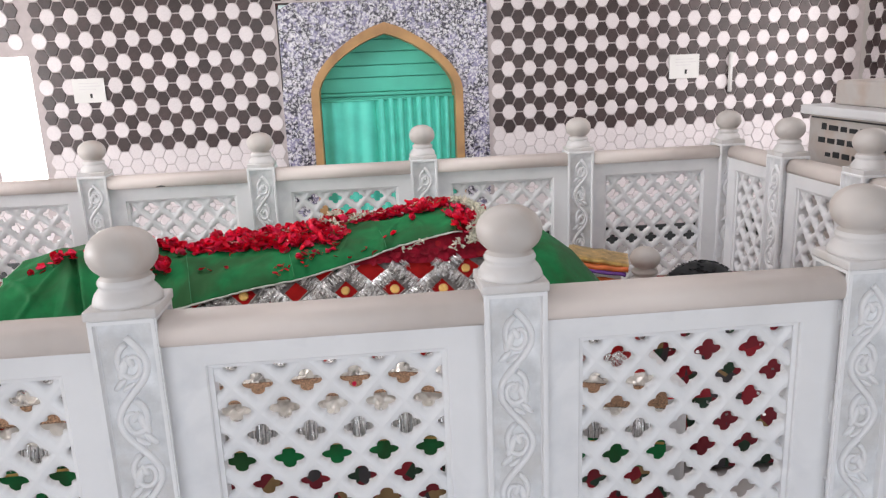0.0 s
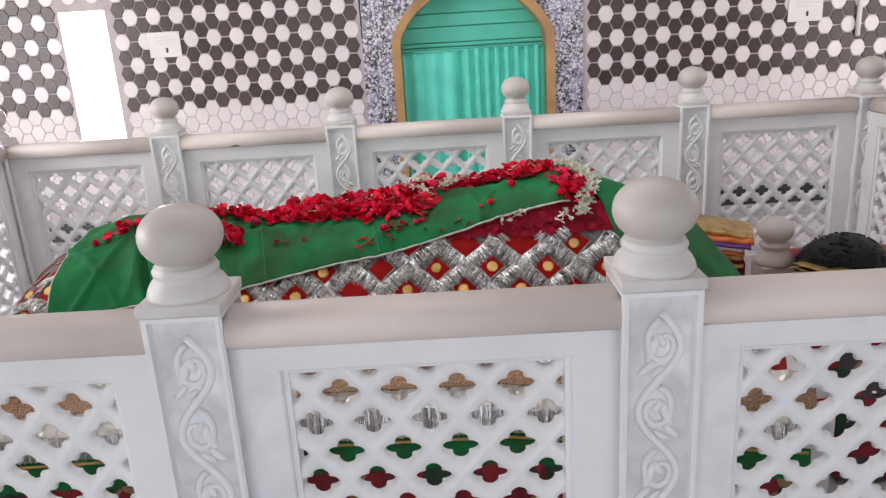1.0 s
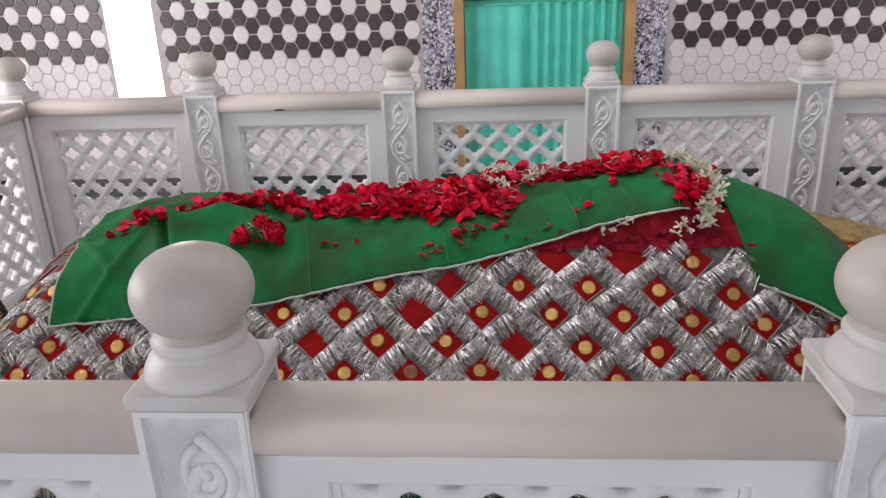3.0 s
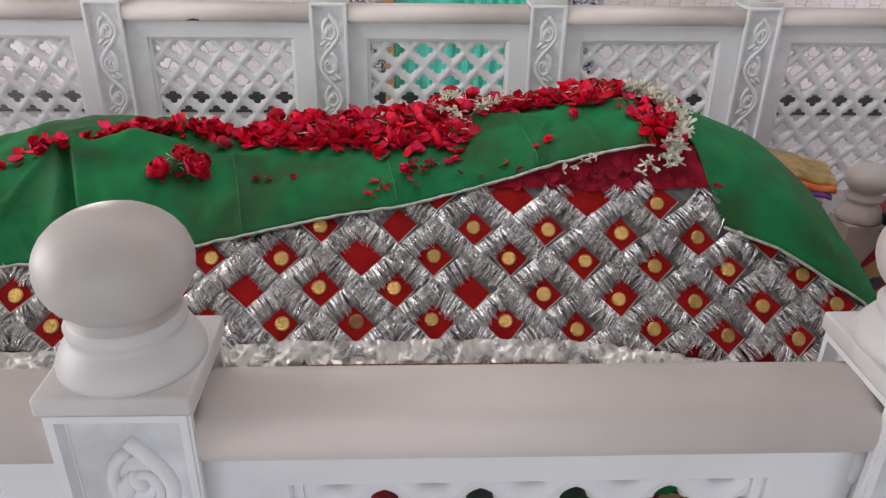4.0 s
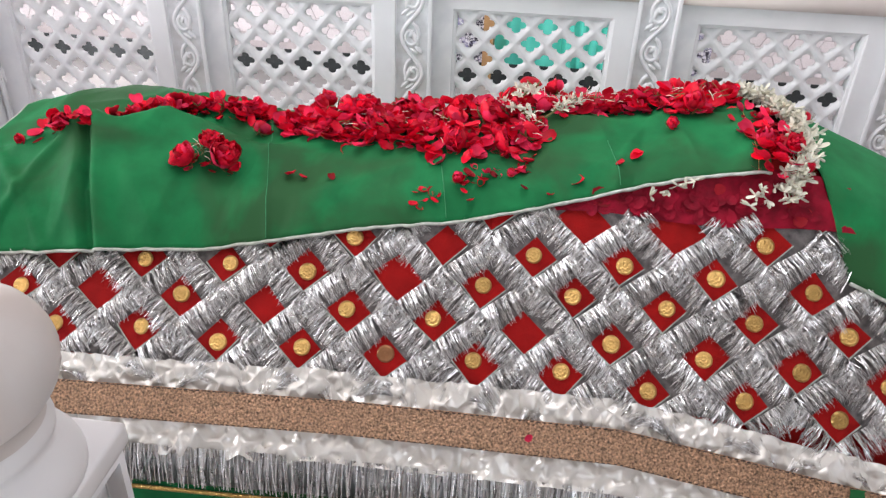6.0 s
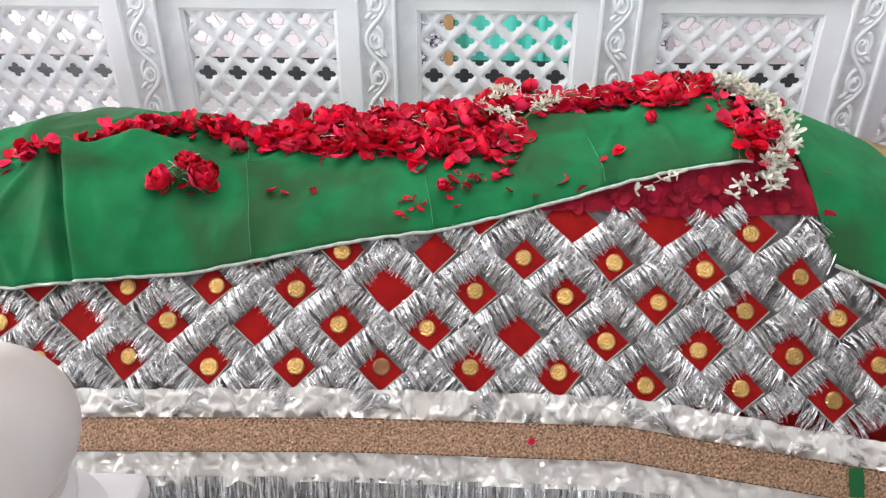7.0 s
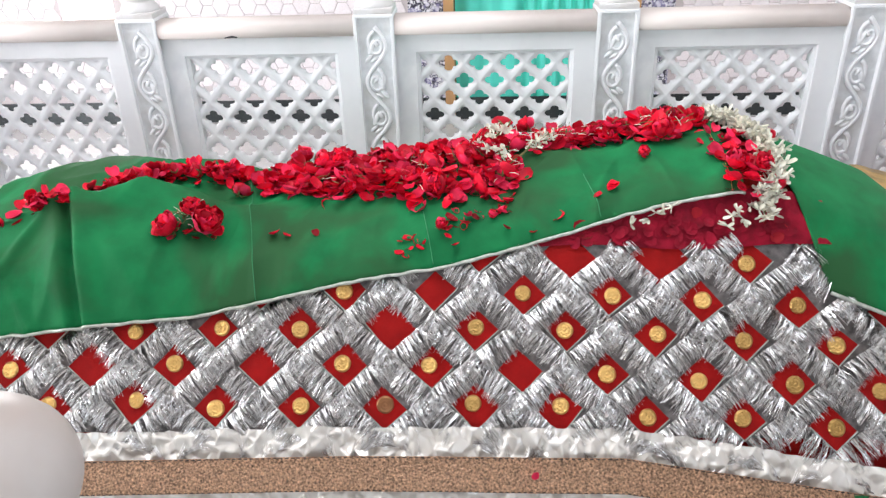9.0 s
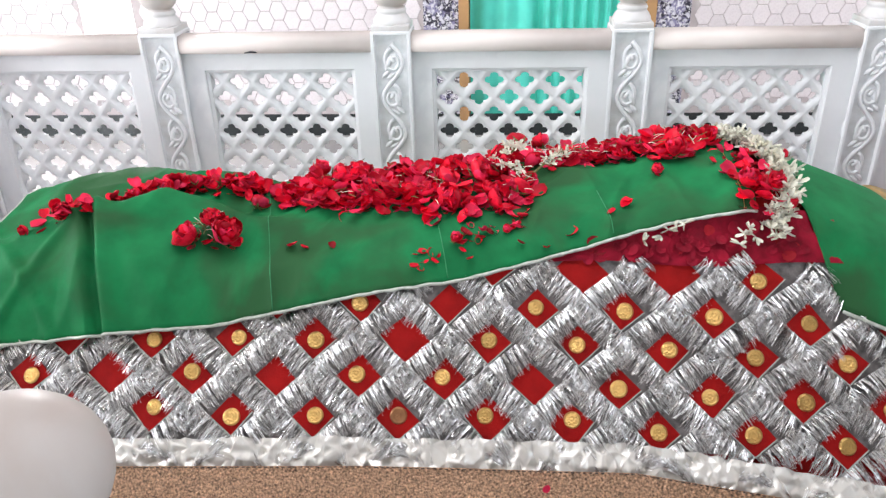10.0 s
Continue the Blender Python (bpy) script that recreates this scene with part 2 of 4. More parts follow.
def tube(bm, pts, radius, sides=6, flat=1.0, normal=None):
    """A rounded strand along pts; radius may be a list."""
    pts = [Vector(p) for p in pts]
    rings = []
    for i, p in enumerate(pts):
        d = (pts[min(i + 1, len(pts) - 1)] - pts[max(i - 1, 0)]).normalized()
        up = Vector(normal) if normal else (Vector((0, 0, 1)) if abs(d.z) < 0.9 else Vector((0, 1, 0)))
        s = d.cross(up).normalized()
        u = s.cross(d)
        r = radius[i] if isinstance(radius, (list, tuple)) else radius
        rings.append([bm.verts.new(p + s * (r * math.cos(a)) + u * (r * flat * math.sin(a))) for a in (2 * math.pi * k / sides for k in range(sides))])
    for a, b in zip(rings, rings[1:]):
        for k in range(sides):
            bm.faces.new((a[k], a[(k + 1) % sides], b[(k + 1) % sides], b[k]))
    for ring, flip in ((rings[0], True), (rings[-1], False)):
        bm.faces.new(ring[::-1] if flip else ring)


def grid_mesh(bm, nu, nv, fn, close=False):
    vs = [[bm.verts.new(fn(i / nu, j / nv)) for j in range(nv + 1)] for i in range(nu + 1)]
    for i in range(nu):
        for j in range(nv):
            bm.faces.new((vs[i][j], vs[i + 1][j], vs[i + 1][j + 1], vs[i][j + 1]))
    return vs


def wob(x, y, z=0.0, s=1.0):
    return noise.noise(Vector((x * s, y * s, z * s)))


# ---- the hall ----
FLOOR_X0, FLOOR_X1, FLOOR_Y0, WALL_Y, CEIL = -4.0, 4.4, -4.6, 4.16, 3.0
bm = bmesh.new()
box(bm, FLOOR_X0 - 0.2, FLOOR_X1 + 0.2, FLOOR_Y0 - 3, WALL_Y + 3, -0.2, 0)
floor = tagged(part("floor", bm, floor_marble), "polished white marble floor of the shrine hall", "floor", kind="structure")
# unseen ceiling, left open over the grave for the added overhead lamp
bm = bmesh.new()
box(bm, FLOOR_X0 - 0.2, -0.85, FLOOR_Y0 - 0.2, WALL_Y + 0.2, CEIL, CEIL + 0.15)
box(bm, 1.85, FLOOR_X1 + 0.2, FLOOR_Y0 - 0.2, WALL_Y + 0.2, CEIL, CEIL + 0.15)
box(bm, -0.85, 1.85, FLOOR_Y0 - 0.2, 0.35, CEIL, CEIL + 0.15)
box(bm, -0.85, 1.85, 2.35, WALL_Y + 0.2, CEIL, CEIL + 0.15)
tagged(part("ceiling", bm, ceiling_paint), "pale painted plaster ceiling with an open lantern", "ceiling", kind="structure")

SLOT_L, SLOT_R, SLOT_TOP, SLOT_SILL = -2.15, -1.83, 1.62, 0.62
ARCH_X, ARCH_HALF, SPRING, APEX = 0.685, 0.505, 1.27, 1.69


def arch_x(z, half, spring, apex):
    """Half the width of the pointed arch at the height z."""
    if z <= spring:
        return half
    k = min(1, (z - spring) / (apex - spring))
    return half * max(0.0, 1 - k ** 1.75) ** 0.80


def arch_outline(half, spring, apex, n=14):
    right = [(half, 0.0)] + [(arch_x(spring + (apex - spring) * k / n, half, spring, apex), spring + (apex - spring) * k / n) for k in range(n + 1)]
    return [(ARCH_X + x, z) for x, z in right] + [(ARCH_X - x, z) for x, z in right[::-1][1:]]


# far wall with the arched niche and the narrow window cut through it
bm = bmesh.new()
SUR_L, SUR_R, SUR_TOP = -0.085, 1.445, 1.925
box(bm, FLOOR_X0, SLOT_L, WALL_Y + 0.004, WALL_Y + 0.2, 0, CEIL)
box(bm, SLOT_L, SLOT_R, WALL_Y + 0.004, WALL_Y + 0.2, SLOT_TOP, CEIL)
box(bm, SLOT_L, SLOT_R, WALL_Y + 0.004, WALL_Y + 0.2, 0, SLOT_SILL)
box(bm, SLOT_R, SUR_L, WALL_Y + 0.004, WALL_Y + 0.2, 0, CEIL)
box(bm, SUR_R, FLOOR_X1, WALL_Y + 0.004, WALL_Y + 0.2, 0, CEIL)
box(bm, SUR_L, SUR_R, WALL_Y + 0.004, WALL_Y + 0.2, SUR_TOP, CEIL)
wall_north = tagged(part("wall_north", bm, grout), "shrine wall of dark and white hexagon tiles", "wall", kind="structure")

bm = bmesh.new()
box(bm, SLOT_L - 0.02, SLOT_R + 0.02, WALL_Y + 0.215, WALL_Y + 0.225, SLOT_SILL - 0.02, SLOT_TOP + 0.02)
tagged(part("backdrop", bm, bright_sky), "overbright daylight outside the narrow window", "daylight", kind="structure")

# tiled surround of the arch: a slab with the pointed opening
bm = bmesh.new()
inner = arch_outline(ARCH_HALF + 0.055, SPRING, APEX + 0.075)
n_in = len(inner)
outer = []
for i, (x, z) in enumerate(inner):
    if z <= SPRING:
        outer.append((SUR_R if x > ARCH_X else SUR_L, z))
    else:
        a = (i - 1) / (n_in - 3)
        ang = math.pi * a
        cx, cz = math.cos(ang), math.sin(ang)
        k = min((SUR_R - ARCH_X) / max(abs(cx), 1e-4), (SUR_TOP - SPRING) / max(abs(cz), 1e-4))
        outer.append((ARCH_X + cx * k, SPRING + cz * k))
for y0, flip in ((WALL_Y - 0.006, False), (WALL_Y + 0.2, True)):
    vi = [bm.verts.new((x, y0, z)) for x, z in inner]
    vo = [bm.verts.new((x, y0, z)) for x, z in outer]
    for k in range(n_in - 1):
        f = (vi[k], vo[k], vo[k + 1], vi[k + 1])
        bm.faces.new(f[::-1] if flip else f)
bmesh.ops.recalc_face_normals(bm, faces=bm.faces)
part("arch_surround", bm, ornate, wall_north, "glazed surround with white and blue scrolls on black")

# ochre frame of the arch, with depth
bm = bmesh.new()
o = arch_outline(ARCH_HALF + 0.058, SPRING, APEX + 0.08)
i2 = arch_outline(ARCH_HALF, SPRING, APEX)
rings = []
for pts, y in ((o, WALL_Y - 0.03), (i2, WALL_Y - 0.022), (i2, WALL_Y + 0.30)):
    rings.append([bm.verts.new((x, y, z)) for x, z in pts])
oy = [bm.verts.new((x, WALL_Y + 0.01, z)) for x, z in o]
for a, b in ((oy, rings[0]), (rings[0], rings[1]), (rings[1], rings[2])):
    for k in range(len(a) - 1):
        bm.faces.new((a[k], b[k], b[k + 1], a[k + 1]))
bmesh.ops.recalc_face_normals(bm, faces=bm.faces)
part("arch_frame", bm, frame_wood, wall_north, "ochre painted frame of the pointed arch")

# boarded teal back of the niche
niche = thing("niche_boards", "teal painted horizontal boards closing the pointed arch", "panelling")
zb = 1.02
for k in range(9):
    h = (0.10, 0.035, 0.085, 0.03, 0.11, 0.09, 0.10, 0.09, 0.10)[k]
    bm = bmesh.new()
    box(bm, ARCH_X - 0.62, ARCH_X + 0.62, WALL_Y + (0.20 if k in (1, 3) else 0.215), WALL_Y + 0.27, zb, zb + h - 0.006, 0.004)
    part("board", bm, teal_paint, niche)
    zb += h
bm = bmesh.new()
box(bm, ARCH_X - 0.62, ARCH_X + 0.62, WALL_Y + 0.27, WALL_Y + 0.31, 0, 1.9)
part("backing", bm, teal_paint, niche)

# curtain in the arch
curtain = thing("curtain", "bright teal pleated curtain hung across the arch", "curtain")
bm = bmesh.new()
grid_mesh(bm, 150, 14, lambda u, v: (ARCH_X - 0.10 + u * 0.60, WALL_Y + 0.07 + 0.022 * math.tanh(2.2 * math.sin(u * 2 * math.pi * 8.5)) * (0.8 + 0.2 * v) + 0.006 * wob(u * 9, v * 2), 0.03 + v * 1.19))
part("pleated_half", bm, teal_cloth, curtain, smooth=True)
bm = bmesh.new()
grid_mesh(bm, 90, 14, lambda u, v: (ARCH_X - 0.50 + u * 0.42, WALL_Y + 0.095 + 0.014 * math.sin(u * 2 * math.pi * 3.2 + 0.6) * (1.2 - 0.5 * u) + 0.008 * wob(u * 7, v * 3, 2), 0.03 + v * 1.175))
part("hanging_half", bm, teal_cloth, curtain, smooth=True)
bm = bmesh.new()
tube(bm, [(ARCH_X - 0.505, WALL_Y + 0.08, 1.215), (ARCH_X + 0.505, WALL_Y + 0.08, 1.212)], 0.007, 8)
part("rod", bm, teal_paint, curtain, smooth=True)

# skirting along the far wall
bm = bmesh.new()
for a, b in ((FLOOR_X0, FLOOR_X1),):
    box(bm, a, b, WALL_Y - 0.014, WALL_Y + 0.004, 0, 0.135, 0.003)
tagged(part("baseboard", bm, dark_plinth), "black polished stone skirting", "skirting", kind="structure")

# other walls
# opening in the east wall is added to let the fill lamp in
bm = bmesh.new()
box(bm, FLOOR_X1, FLOOR_X1 + 0.2, FLOOR_Y0, 1.5, 0, CEIL)
box(bm, FLOOR_X1, FLOOR_X1 + 0.2, 3.7, WALL_Y + 0.2, 0, CEIL)
box(bm, FLOOR_X1, FLOOR_X1 + 0.2, 1.5, 3.7, 0, 0.5)
box(bm, FLOOR_X1, FLOOR_X1 + 0.2, 1.5, 3.7, 2.5, CEIL)
tagged(part("wall_east", bm, plaster), "tiled side wall with a window opening", "wall", kind="structure")
bm = bmesh.new()
box(bm, FLOOR_X0 - 0.2, FLOOR_X0, FLOOR_Y0, -0.8, 0, CEIL)
box(bm, FLOOR_X0 - 0.2, FLOOR_X0, 2.2, WALL_Y + 0.2, 0, CEIL)
box(bm, FLOOR_X0 - 0.2, FLOOR_X0, -0.8, 2.2, 0, 0.5)
box(bm, FLOOR_X0 - 0.2, FLOOR_X0, -0.8, 2.2, 2.5, CEIL)
tagged(part("wall_west", bm, plaster), "pale side wall with a wide window opening", "wall", kind="structure")
bm = bmesh.new()
box(bm, FLOOR_X0, -2.7, FLOOR_Y0 - 0.2, FLOOR_Y0, 0, CEIL)
box(bm, 3.5, FLOOR_X1, FLOOR_Y0 - 0.2, FLOOR_Y0, 0, CEIL)
box(bm, -2.7, 3.5, FLOOR_Y0 - 0.2, FLOOR_Y0, 2.7, CEIL)
box(bm, -2.7, 3.5, FLOOR_Y0 - 0.2, FLOOR_Y0, 0, 0.3)
tagged(part("wall_south", bm, plaster), "pale wall open to the veranda", "wall", kind="structure")

# ---- marble balustrade ----
POST_H, POST_W = 0.995, 0.070


def carving_mesh():
    """A climbing vine in low relief with a curled leaf in each bend, on the plane y = 0 facing -y."""
    bm = bmesh.new()
    half, face_n = 0.128, (0, -1, 0)
    z1 = POST_H - 0.034
    n = 7

    def stem(u):
        return Vector((0.036 * math.sin(math.pi * u), 0.0, z1 - 0.010 - half * u))

    tube(bm, [stem(k / 16) for k in range(16 * n - 10)], 0.0082, 6, 1.2, face_n)
    for k in range(n):
        s = 1 if k % 2 == 0 else -1
        c = stem(k + 0.5) + Vector((-s * 0.030, 0, 0.004))
        # hook that leaves the stem above the bend and rolls up inside it
        pts, rad = [], []
        for j in range(23):
            q = j / 22
            ang = 1.35 - q * 6.6
            rr = 0.040 * (1 - 0.74 * q)
            pts.append(c + Vector((-s * rr * math.cos(ang) * 0.85, -0.0008, rr * 1.15 * math.sin(ang))))
            rad.append(0.0074 - 0.0024 * q)
        tube(bm, pts, rad, 6, 1.2, face_n)
        for dx, dz, ang, wd, ln in ((-0.020, -0.010, 0.35, 0.0095, 0.026), (-0.004, 0.006, -0.5, 0.0075, 0.014), (0.052, 0.052, -0.45, 0.0065, 0.020), (-0.030, -0.046, 0.8, 0.0065, 0.018), (-0.012, -0.052, 1.0, 0.0055, 0.016)):
            m = Matrix.Translation(c + Vector((s * dx, 0, dz))) @ Matrix.Rotation(ang * s, 4, "Y") @ Matrix.Diagonal((wd * 1.15, 0.0100, ln * 1.1, 1))
            if abs(m.translation.x) < 0.047:
                bmesh.ops.create_uvsphere(bm, u_segments=8, v_segments=5, radius=1.0, matrix=m)
    return tagged(part("carving", bm, marble, smooth=True), "vine carved in relief")


def post_mesh():
    """Square shaft with a sunk field on each face."""
    bm = bmesh.new()
    w = POST_W
    box(bm, -w, w, -w, w, 0.0, POST_H)
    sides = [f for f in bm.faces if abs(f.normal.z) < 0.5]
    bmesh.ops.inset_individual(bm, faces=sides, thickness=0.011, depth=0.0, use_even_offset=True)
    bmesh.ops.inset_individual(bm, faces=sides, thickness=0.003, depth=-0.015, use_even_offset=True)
    # sunk faces take the darkened stone, which deepens the relief
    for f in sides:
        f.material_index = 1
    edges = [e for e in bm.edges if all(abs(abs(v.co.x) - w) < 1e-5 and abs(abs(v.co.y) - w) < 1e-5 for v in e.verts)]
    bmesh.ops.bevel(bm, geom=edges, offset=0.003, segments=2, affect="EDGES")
    return part("shaft", bm, [marble, tooled_shaded_marble])


def finial_mesh():
    bm = bmesh.new()
    # square plinth, sloped to a round bell that is fused with it
    w = 0.077
    box(bm, -w, w, -w, w, 0.0, 0.022, 0.004)
    prof = [(0.0, 0.020), (0.0755, 0.020), (0.0755, 0.028), (0.073, 0.036), (0.067, 0.046), (0.060, 0.054), (0.0565, 0.059), (0.0600, 0.063), (0.0610, 0.069), (0.057, 0.074), (0.0565, 0.077)]
    cz, rx, rz = 0.129, 0.0765, 0.0565
    for k in range(3, 17):
        a = -math.pi / 2 + math.pi * k / 16
        prof.append((rx * math.cos(a) ** 0.9 if k < 16 else 0.0, cz + rz * math.sin(a)))
    lathe(bm, prof, steps=36)
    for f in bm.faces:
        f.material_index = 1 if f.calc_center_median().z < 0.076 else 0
    return part("finial", bm, [stained_dim_marble, marble_bell], smooth=True)


CELL_X, CELL_Z = 0.0545, 0.0628
OPEN_TOP, OPEN_LOW = 0.866, 0.24


def lattice_mesh(reach=0.31):
    """Pierced stone: rounded strands round four-lobed holes, in staggered rows."""
    bm = bmesh.new()
    seg = 32
    ring_dirs = [2 * math.pi * k / seg for k in range(seg)]

    def hole(a):
        th = (a + math.pi / 4) % (math.pi / 2) - math.pi / 4
        c, rho = 0.0186, 0.0156
        r = c * math.cos(th) + math.sqrt(max(0.0, rho * rho - (c * math.sin(th)) ** 2))
        return Vector((math.cos(a) * r * 1.02, 0, math.sin(a) * r * 0.82))

    def rhomb(a):
        c, s = math.cos(a), math.sin(a)
        k = 1 / (abs(c) / CELL_X + abs(s) / CELL_Z)
        return Vector((c * k, 0, s * k))

    rows = int((OPEN_TOP - OPEN_LOW) / CELL_Z) + 2
    for r in range(rows):
        z = OPEN_TOP - 0.030 - r * CELL_Z + CELL_Z
        for c in range(-4, 5):
            x = c * 2 * CELL_X + (CELL_X if r % 2 else 0)
            if abs(x) > reach:
                continue
            o = Vector((x, 0, z))
            rings = []
            for f, y in ((0.0, 0.016), (0.45, 0.0145), (0.85, 0.010), (1.0, 0.004)):
                rings.append([bm.verts.new(o + rhomb(a).lerp(hole(a), f) + Vector((0, -y, 0))) for a in ring_dirs])
            back = []
            for f, y in ((1.0, 0.004), (0.85, 0.010), (0.45, 0.0145), (0.0, 0.016)):
                back.append([bm.verts.new(o + rhomb(a).lerp(hole(a), f) + Vector((0, y, 0))) for a in ring_dirs])
            seq = rings + back
            for a, b in zip(seq, seq[1:]):
                for k in range(seg):
                    bm.faces.new((a[k], a[(k + 1) % seg], b[(k + 1) % seg], b[k]))
    bmesh.ops.remove_doubles(bm, verts=bm.verts, dist=0.0004)
    bmesh.ops.recalc_face_normals(bm, faces=bm.faces)
    return part("lattice", bm, marble, smooth=True)


def frame_mesh(width, oh, top):
    """Stone panel with its stepped opening, one closed body."""
    bm = bmesh.new()
    h, t, e = width / 2, 0.034, 0.010

    def loop(x, z0, z1, y):
        return [bm.verts.new(p) for p in ((-x, y, z0), (x, y, z0), (x, y, z1), (-x, y, z1))]

    hole, lip = (oh, OPEN_LOW, top), (oh - e, OPEN_LOW + e, top - e)
    loops = [loop(h, 0.06, 0.925, -t), loop(oh + 0.003, OPEN_LOW - 0.003, top + 0.003, -t), loop(*hole, -t + 0.003), loop(*hole, -0.024), loop(*lip, -0.021), loop(*lip, 0.021), loop(*hole, 0.024), loop(*hole, t - 0.003), loop(oh + 0.003, OPEN_LOW - 0.003, top + 0.003, t), loop(h, 0.06, 0.925, t)]
    for a, b in zip(loops, loops[1:] + loops[:1]):
        for k in range(4):
            bm.faces.new((a[k], a[(k + 1) % 4], b[(k + 1) % 4], b[k]))
    bmesh.ops.recalc_face_normals(bm, faces=bm.faces)
    return part("panel", bm, marble)


def rail_mesh(width):
    bm = bmesh.new()
    prof = [(-0.056, 0.922), (-0.064, 0.930), (-0.067, 0.945), (-0.065, 0.962), (-0.058, 0.975), (-0.045, 0.982), (-0.015, 0.985), (0.012, 0.984), (0.026, 0.979), (0.035, 0.968), (0.040, 0.952), (0.040, 0.934), (0.035, 0.922)]
    rings = [[bm.verts.new((x, y, z)) for y, z in prof] for x in (-width / 2, width / 2)]
    n = len(prof)
    for k in range(n):
        bm.faces.new((rings[0][k], rings[0][(k + 1) % n], rings[1][(k + 1) % n], rings[1][k]))
    bm.faces.new(rings[0][::-1])
    bm.faces.new(rings[1])
    bmesh.ops.recalc_face_normals(bm, faces=bm.faces)
    return part("handrail", bm, rail_marble, smooth=True)


def base_mesh(width):
    bm = bmesh.new()
    box(bm, -width / 2, width / 2, -0.055, 0.055, 0.0, 0.06, 0.004)
    return part("base_course", bm, marble)


proto = {"carving": carving_mesh(), "shaft": post_mesh(), "finial": finial_mesh(), "lattice": lattice_mesh()}
PITCH = 0.828
EW, ED = PITCH - 2 * POST_W, 2.328 / 3 - 2 * POST_W
proto["panel"], proto["handrail"], proto["base"] = frame_mesh(EW + 0.028, 0.262, 0.864), rail_mesh(EW + 0.022), base_mesh(EW - 0.002)
proto_far = {"panel": frame_mesh(EW + 0.024, 0.272, 0.856), "handrail": rail_mesh(EW + 0.022), "base": base_mesh(EW - 0.002)}
proto_side = {"panel": frame_mesh(ED + 0.024, 0.262, 0.862), "handrail": rail_mesh(ED + 0.022), "base": base_mesh(ED - 0.002)}
EN = 2.328 / 4 - 2 * POST_W
proto_narrow = {"panel": frame_mesh(EN + 0.024, 0.150, 0.862), "handrail": rail_mesh(EN + 0.022), "base": base_mesh(EN - 0.002), "lattice": lattice_mesh(0.17)}


def put_post(owner, x, y, head=0.96):
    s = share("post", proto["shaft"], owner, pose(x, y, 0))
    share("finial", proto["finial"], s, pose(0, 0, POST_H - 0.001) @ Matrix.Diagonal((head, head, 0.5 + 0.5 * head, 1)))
    for q in range(4):
        share("carving", proto["carving"], s, pose(0, 0, 0, 0, 0, 90 * q) @ pose(0, -POST_W + 0.0148, 0))


def put_bay(owner, x, y, turn, kit, drop=0.0):
    p = share("panel", kit["panel"], owner, pose(x, y, 0, 0, 0, turn))
    share("lattice", kit["lattice"] if "lattice" in kit else proto["lattice"], p, pose(0, 0, drop))
    share("handrail", kit["handrail"], owner, pose(x, y, 0, 0, 0, turn))
    share("base_course", kit["base"], owner, pose(x, y, 0, 0, 0, turn))


FAR_Y = 2.328
near_x = [-1.656 + PITCH * k for k in range(6)]
far_x = [-1.676 + 0.826 * k for k in range(6)]
near_rail = thing("balustrade", "white marble balustrade with pierced panels, along the visitors' aisle", "balustrade", "grave enclosure")
far_rail = thing("balustrade", "white marble balustrade with pierced panels, before the tiled wall", "balustrade", "grave enclosure")
west_rail = thing("balustrade", "white marble balustrade with pierced panels, at the grave's foot", "balustrade", "grave enclosure")
east_rail = thing("balustrade", "white marble balustrade with pierced panels, beyond the grave's head", "balustrade", "grave enclosure")
for k in range(6):
    put_post(near_rail, near_x[k], 0)
    put_post(far_rail, far_x[k], FAR_Y, 0.86)
for k in range(5):
    put_bay(near_rail, (near_x[k] + near_x[k + 1]) / 2, 0, 0, proto, -0.035)
    put_bay(far_rail, (far_x[k] + far_x[k + 1]) / 2, FAR_Y, 0, proto_far, -0.027)
for owner, x, bays, kit in ((west_rail, -1.666, 3, proto_side), (east_rail, 2.469, 4, proto_narrow)):
    for k in range(1, bays):
        put_post(owner, x, FAR_Y * k / bays, 0.88)
    for k in range(bays):
        put_bay(owner, x, FAR_Y * (k + 0.5) / bays, 90, kit, -0.02)
for kit in (proto, proto_far, proto_side, proto_narrow):
    for ob in kit.values():
        bpy.data.objects.remove(ob)

# ---- the grave and its covers ----
RIDGE_X = [-1.30, -1.0, -0.86, -0.74, -0.63, -0.53, -0.41, -0.30, -0.18, -0.03, 0.08, 0.23, 0.40, 0.51, 0.63, 0.79, 0.86, 0.96, 1.16, 1.285, 1.447, 1.60]
RIDGE_Z = [0.34, 0.64, 0.78, 0.85, 0.88, 0.892, 0.895, 0.885, 0.865, 0.87, 0.885, 0.895, 0.915, 0.93, 0.945, 0.965, 0.965, 0.938, 0.855, 0.768, 0.58, 0.34]


def soft_min(a, b, k=0.03):
    t = max(0.0, min(1.0, 0.5 + 0.5 * (b - a) / k))
    return b * (1 - t) + a * t - k * t * (1 - t)


def mound(x, y):
    """Height of the covered grave."""
    cap = float(np.interp(x, RIDGE_X, RIDGE_Z)) - (0.75 if y < 1.2 else 2.6) * (y - 1.2) ** 2 - 0.034
    return soft_min(cap, soft_min(0.77 + (y - 0.9) / 0.74, 0.77 + (1.54 - y) / 0.74))


def lift(x, y, d):
    """The place d above the grave's surface at (x, y)."""
    e = 0.01
    nx, ny = -(mound(x + e, y) - mound(x - e, y)) / (2 * e), -(mound(x, y + e) - mound(x, y - e)) / (2 * e)
    return Vector((x, y, mound(x, y))) + Vector((nx, ny, 1)).normalized() * d


grave = thing("grave", "long grave mound under a red velvet cover with silver fringe lattice", "grave")
KNEE_Z, KNEE_Y = 0.40, 0.626


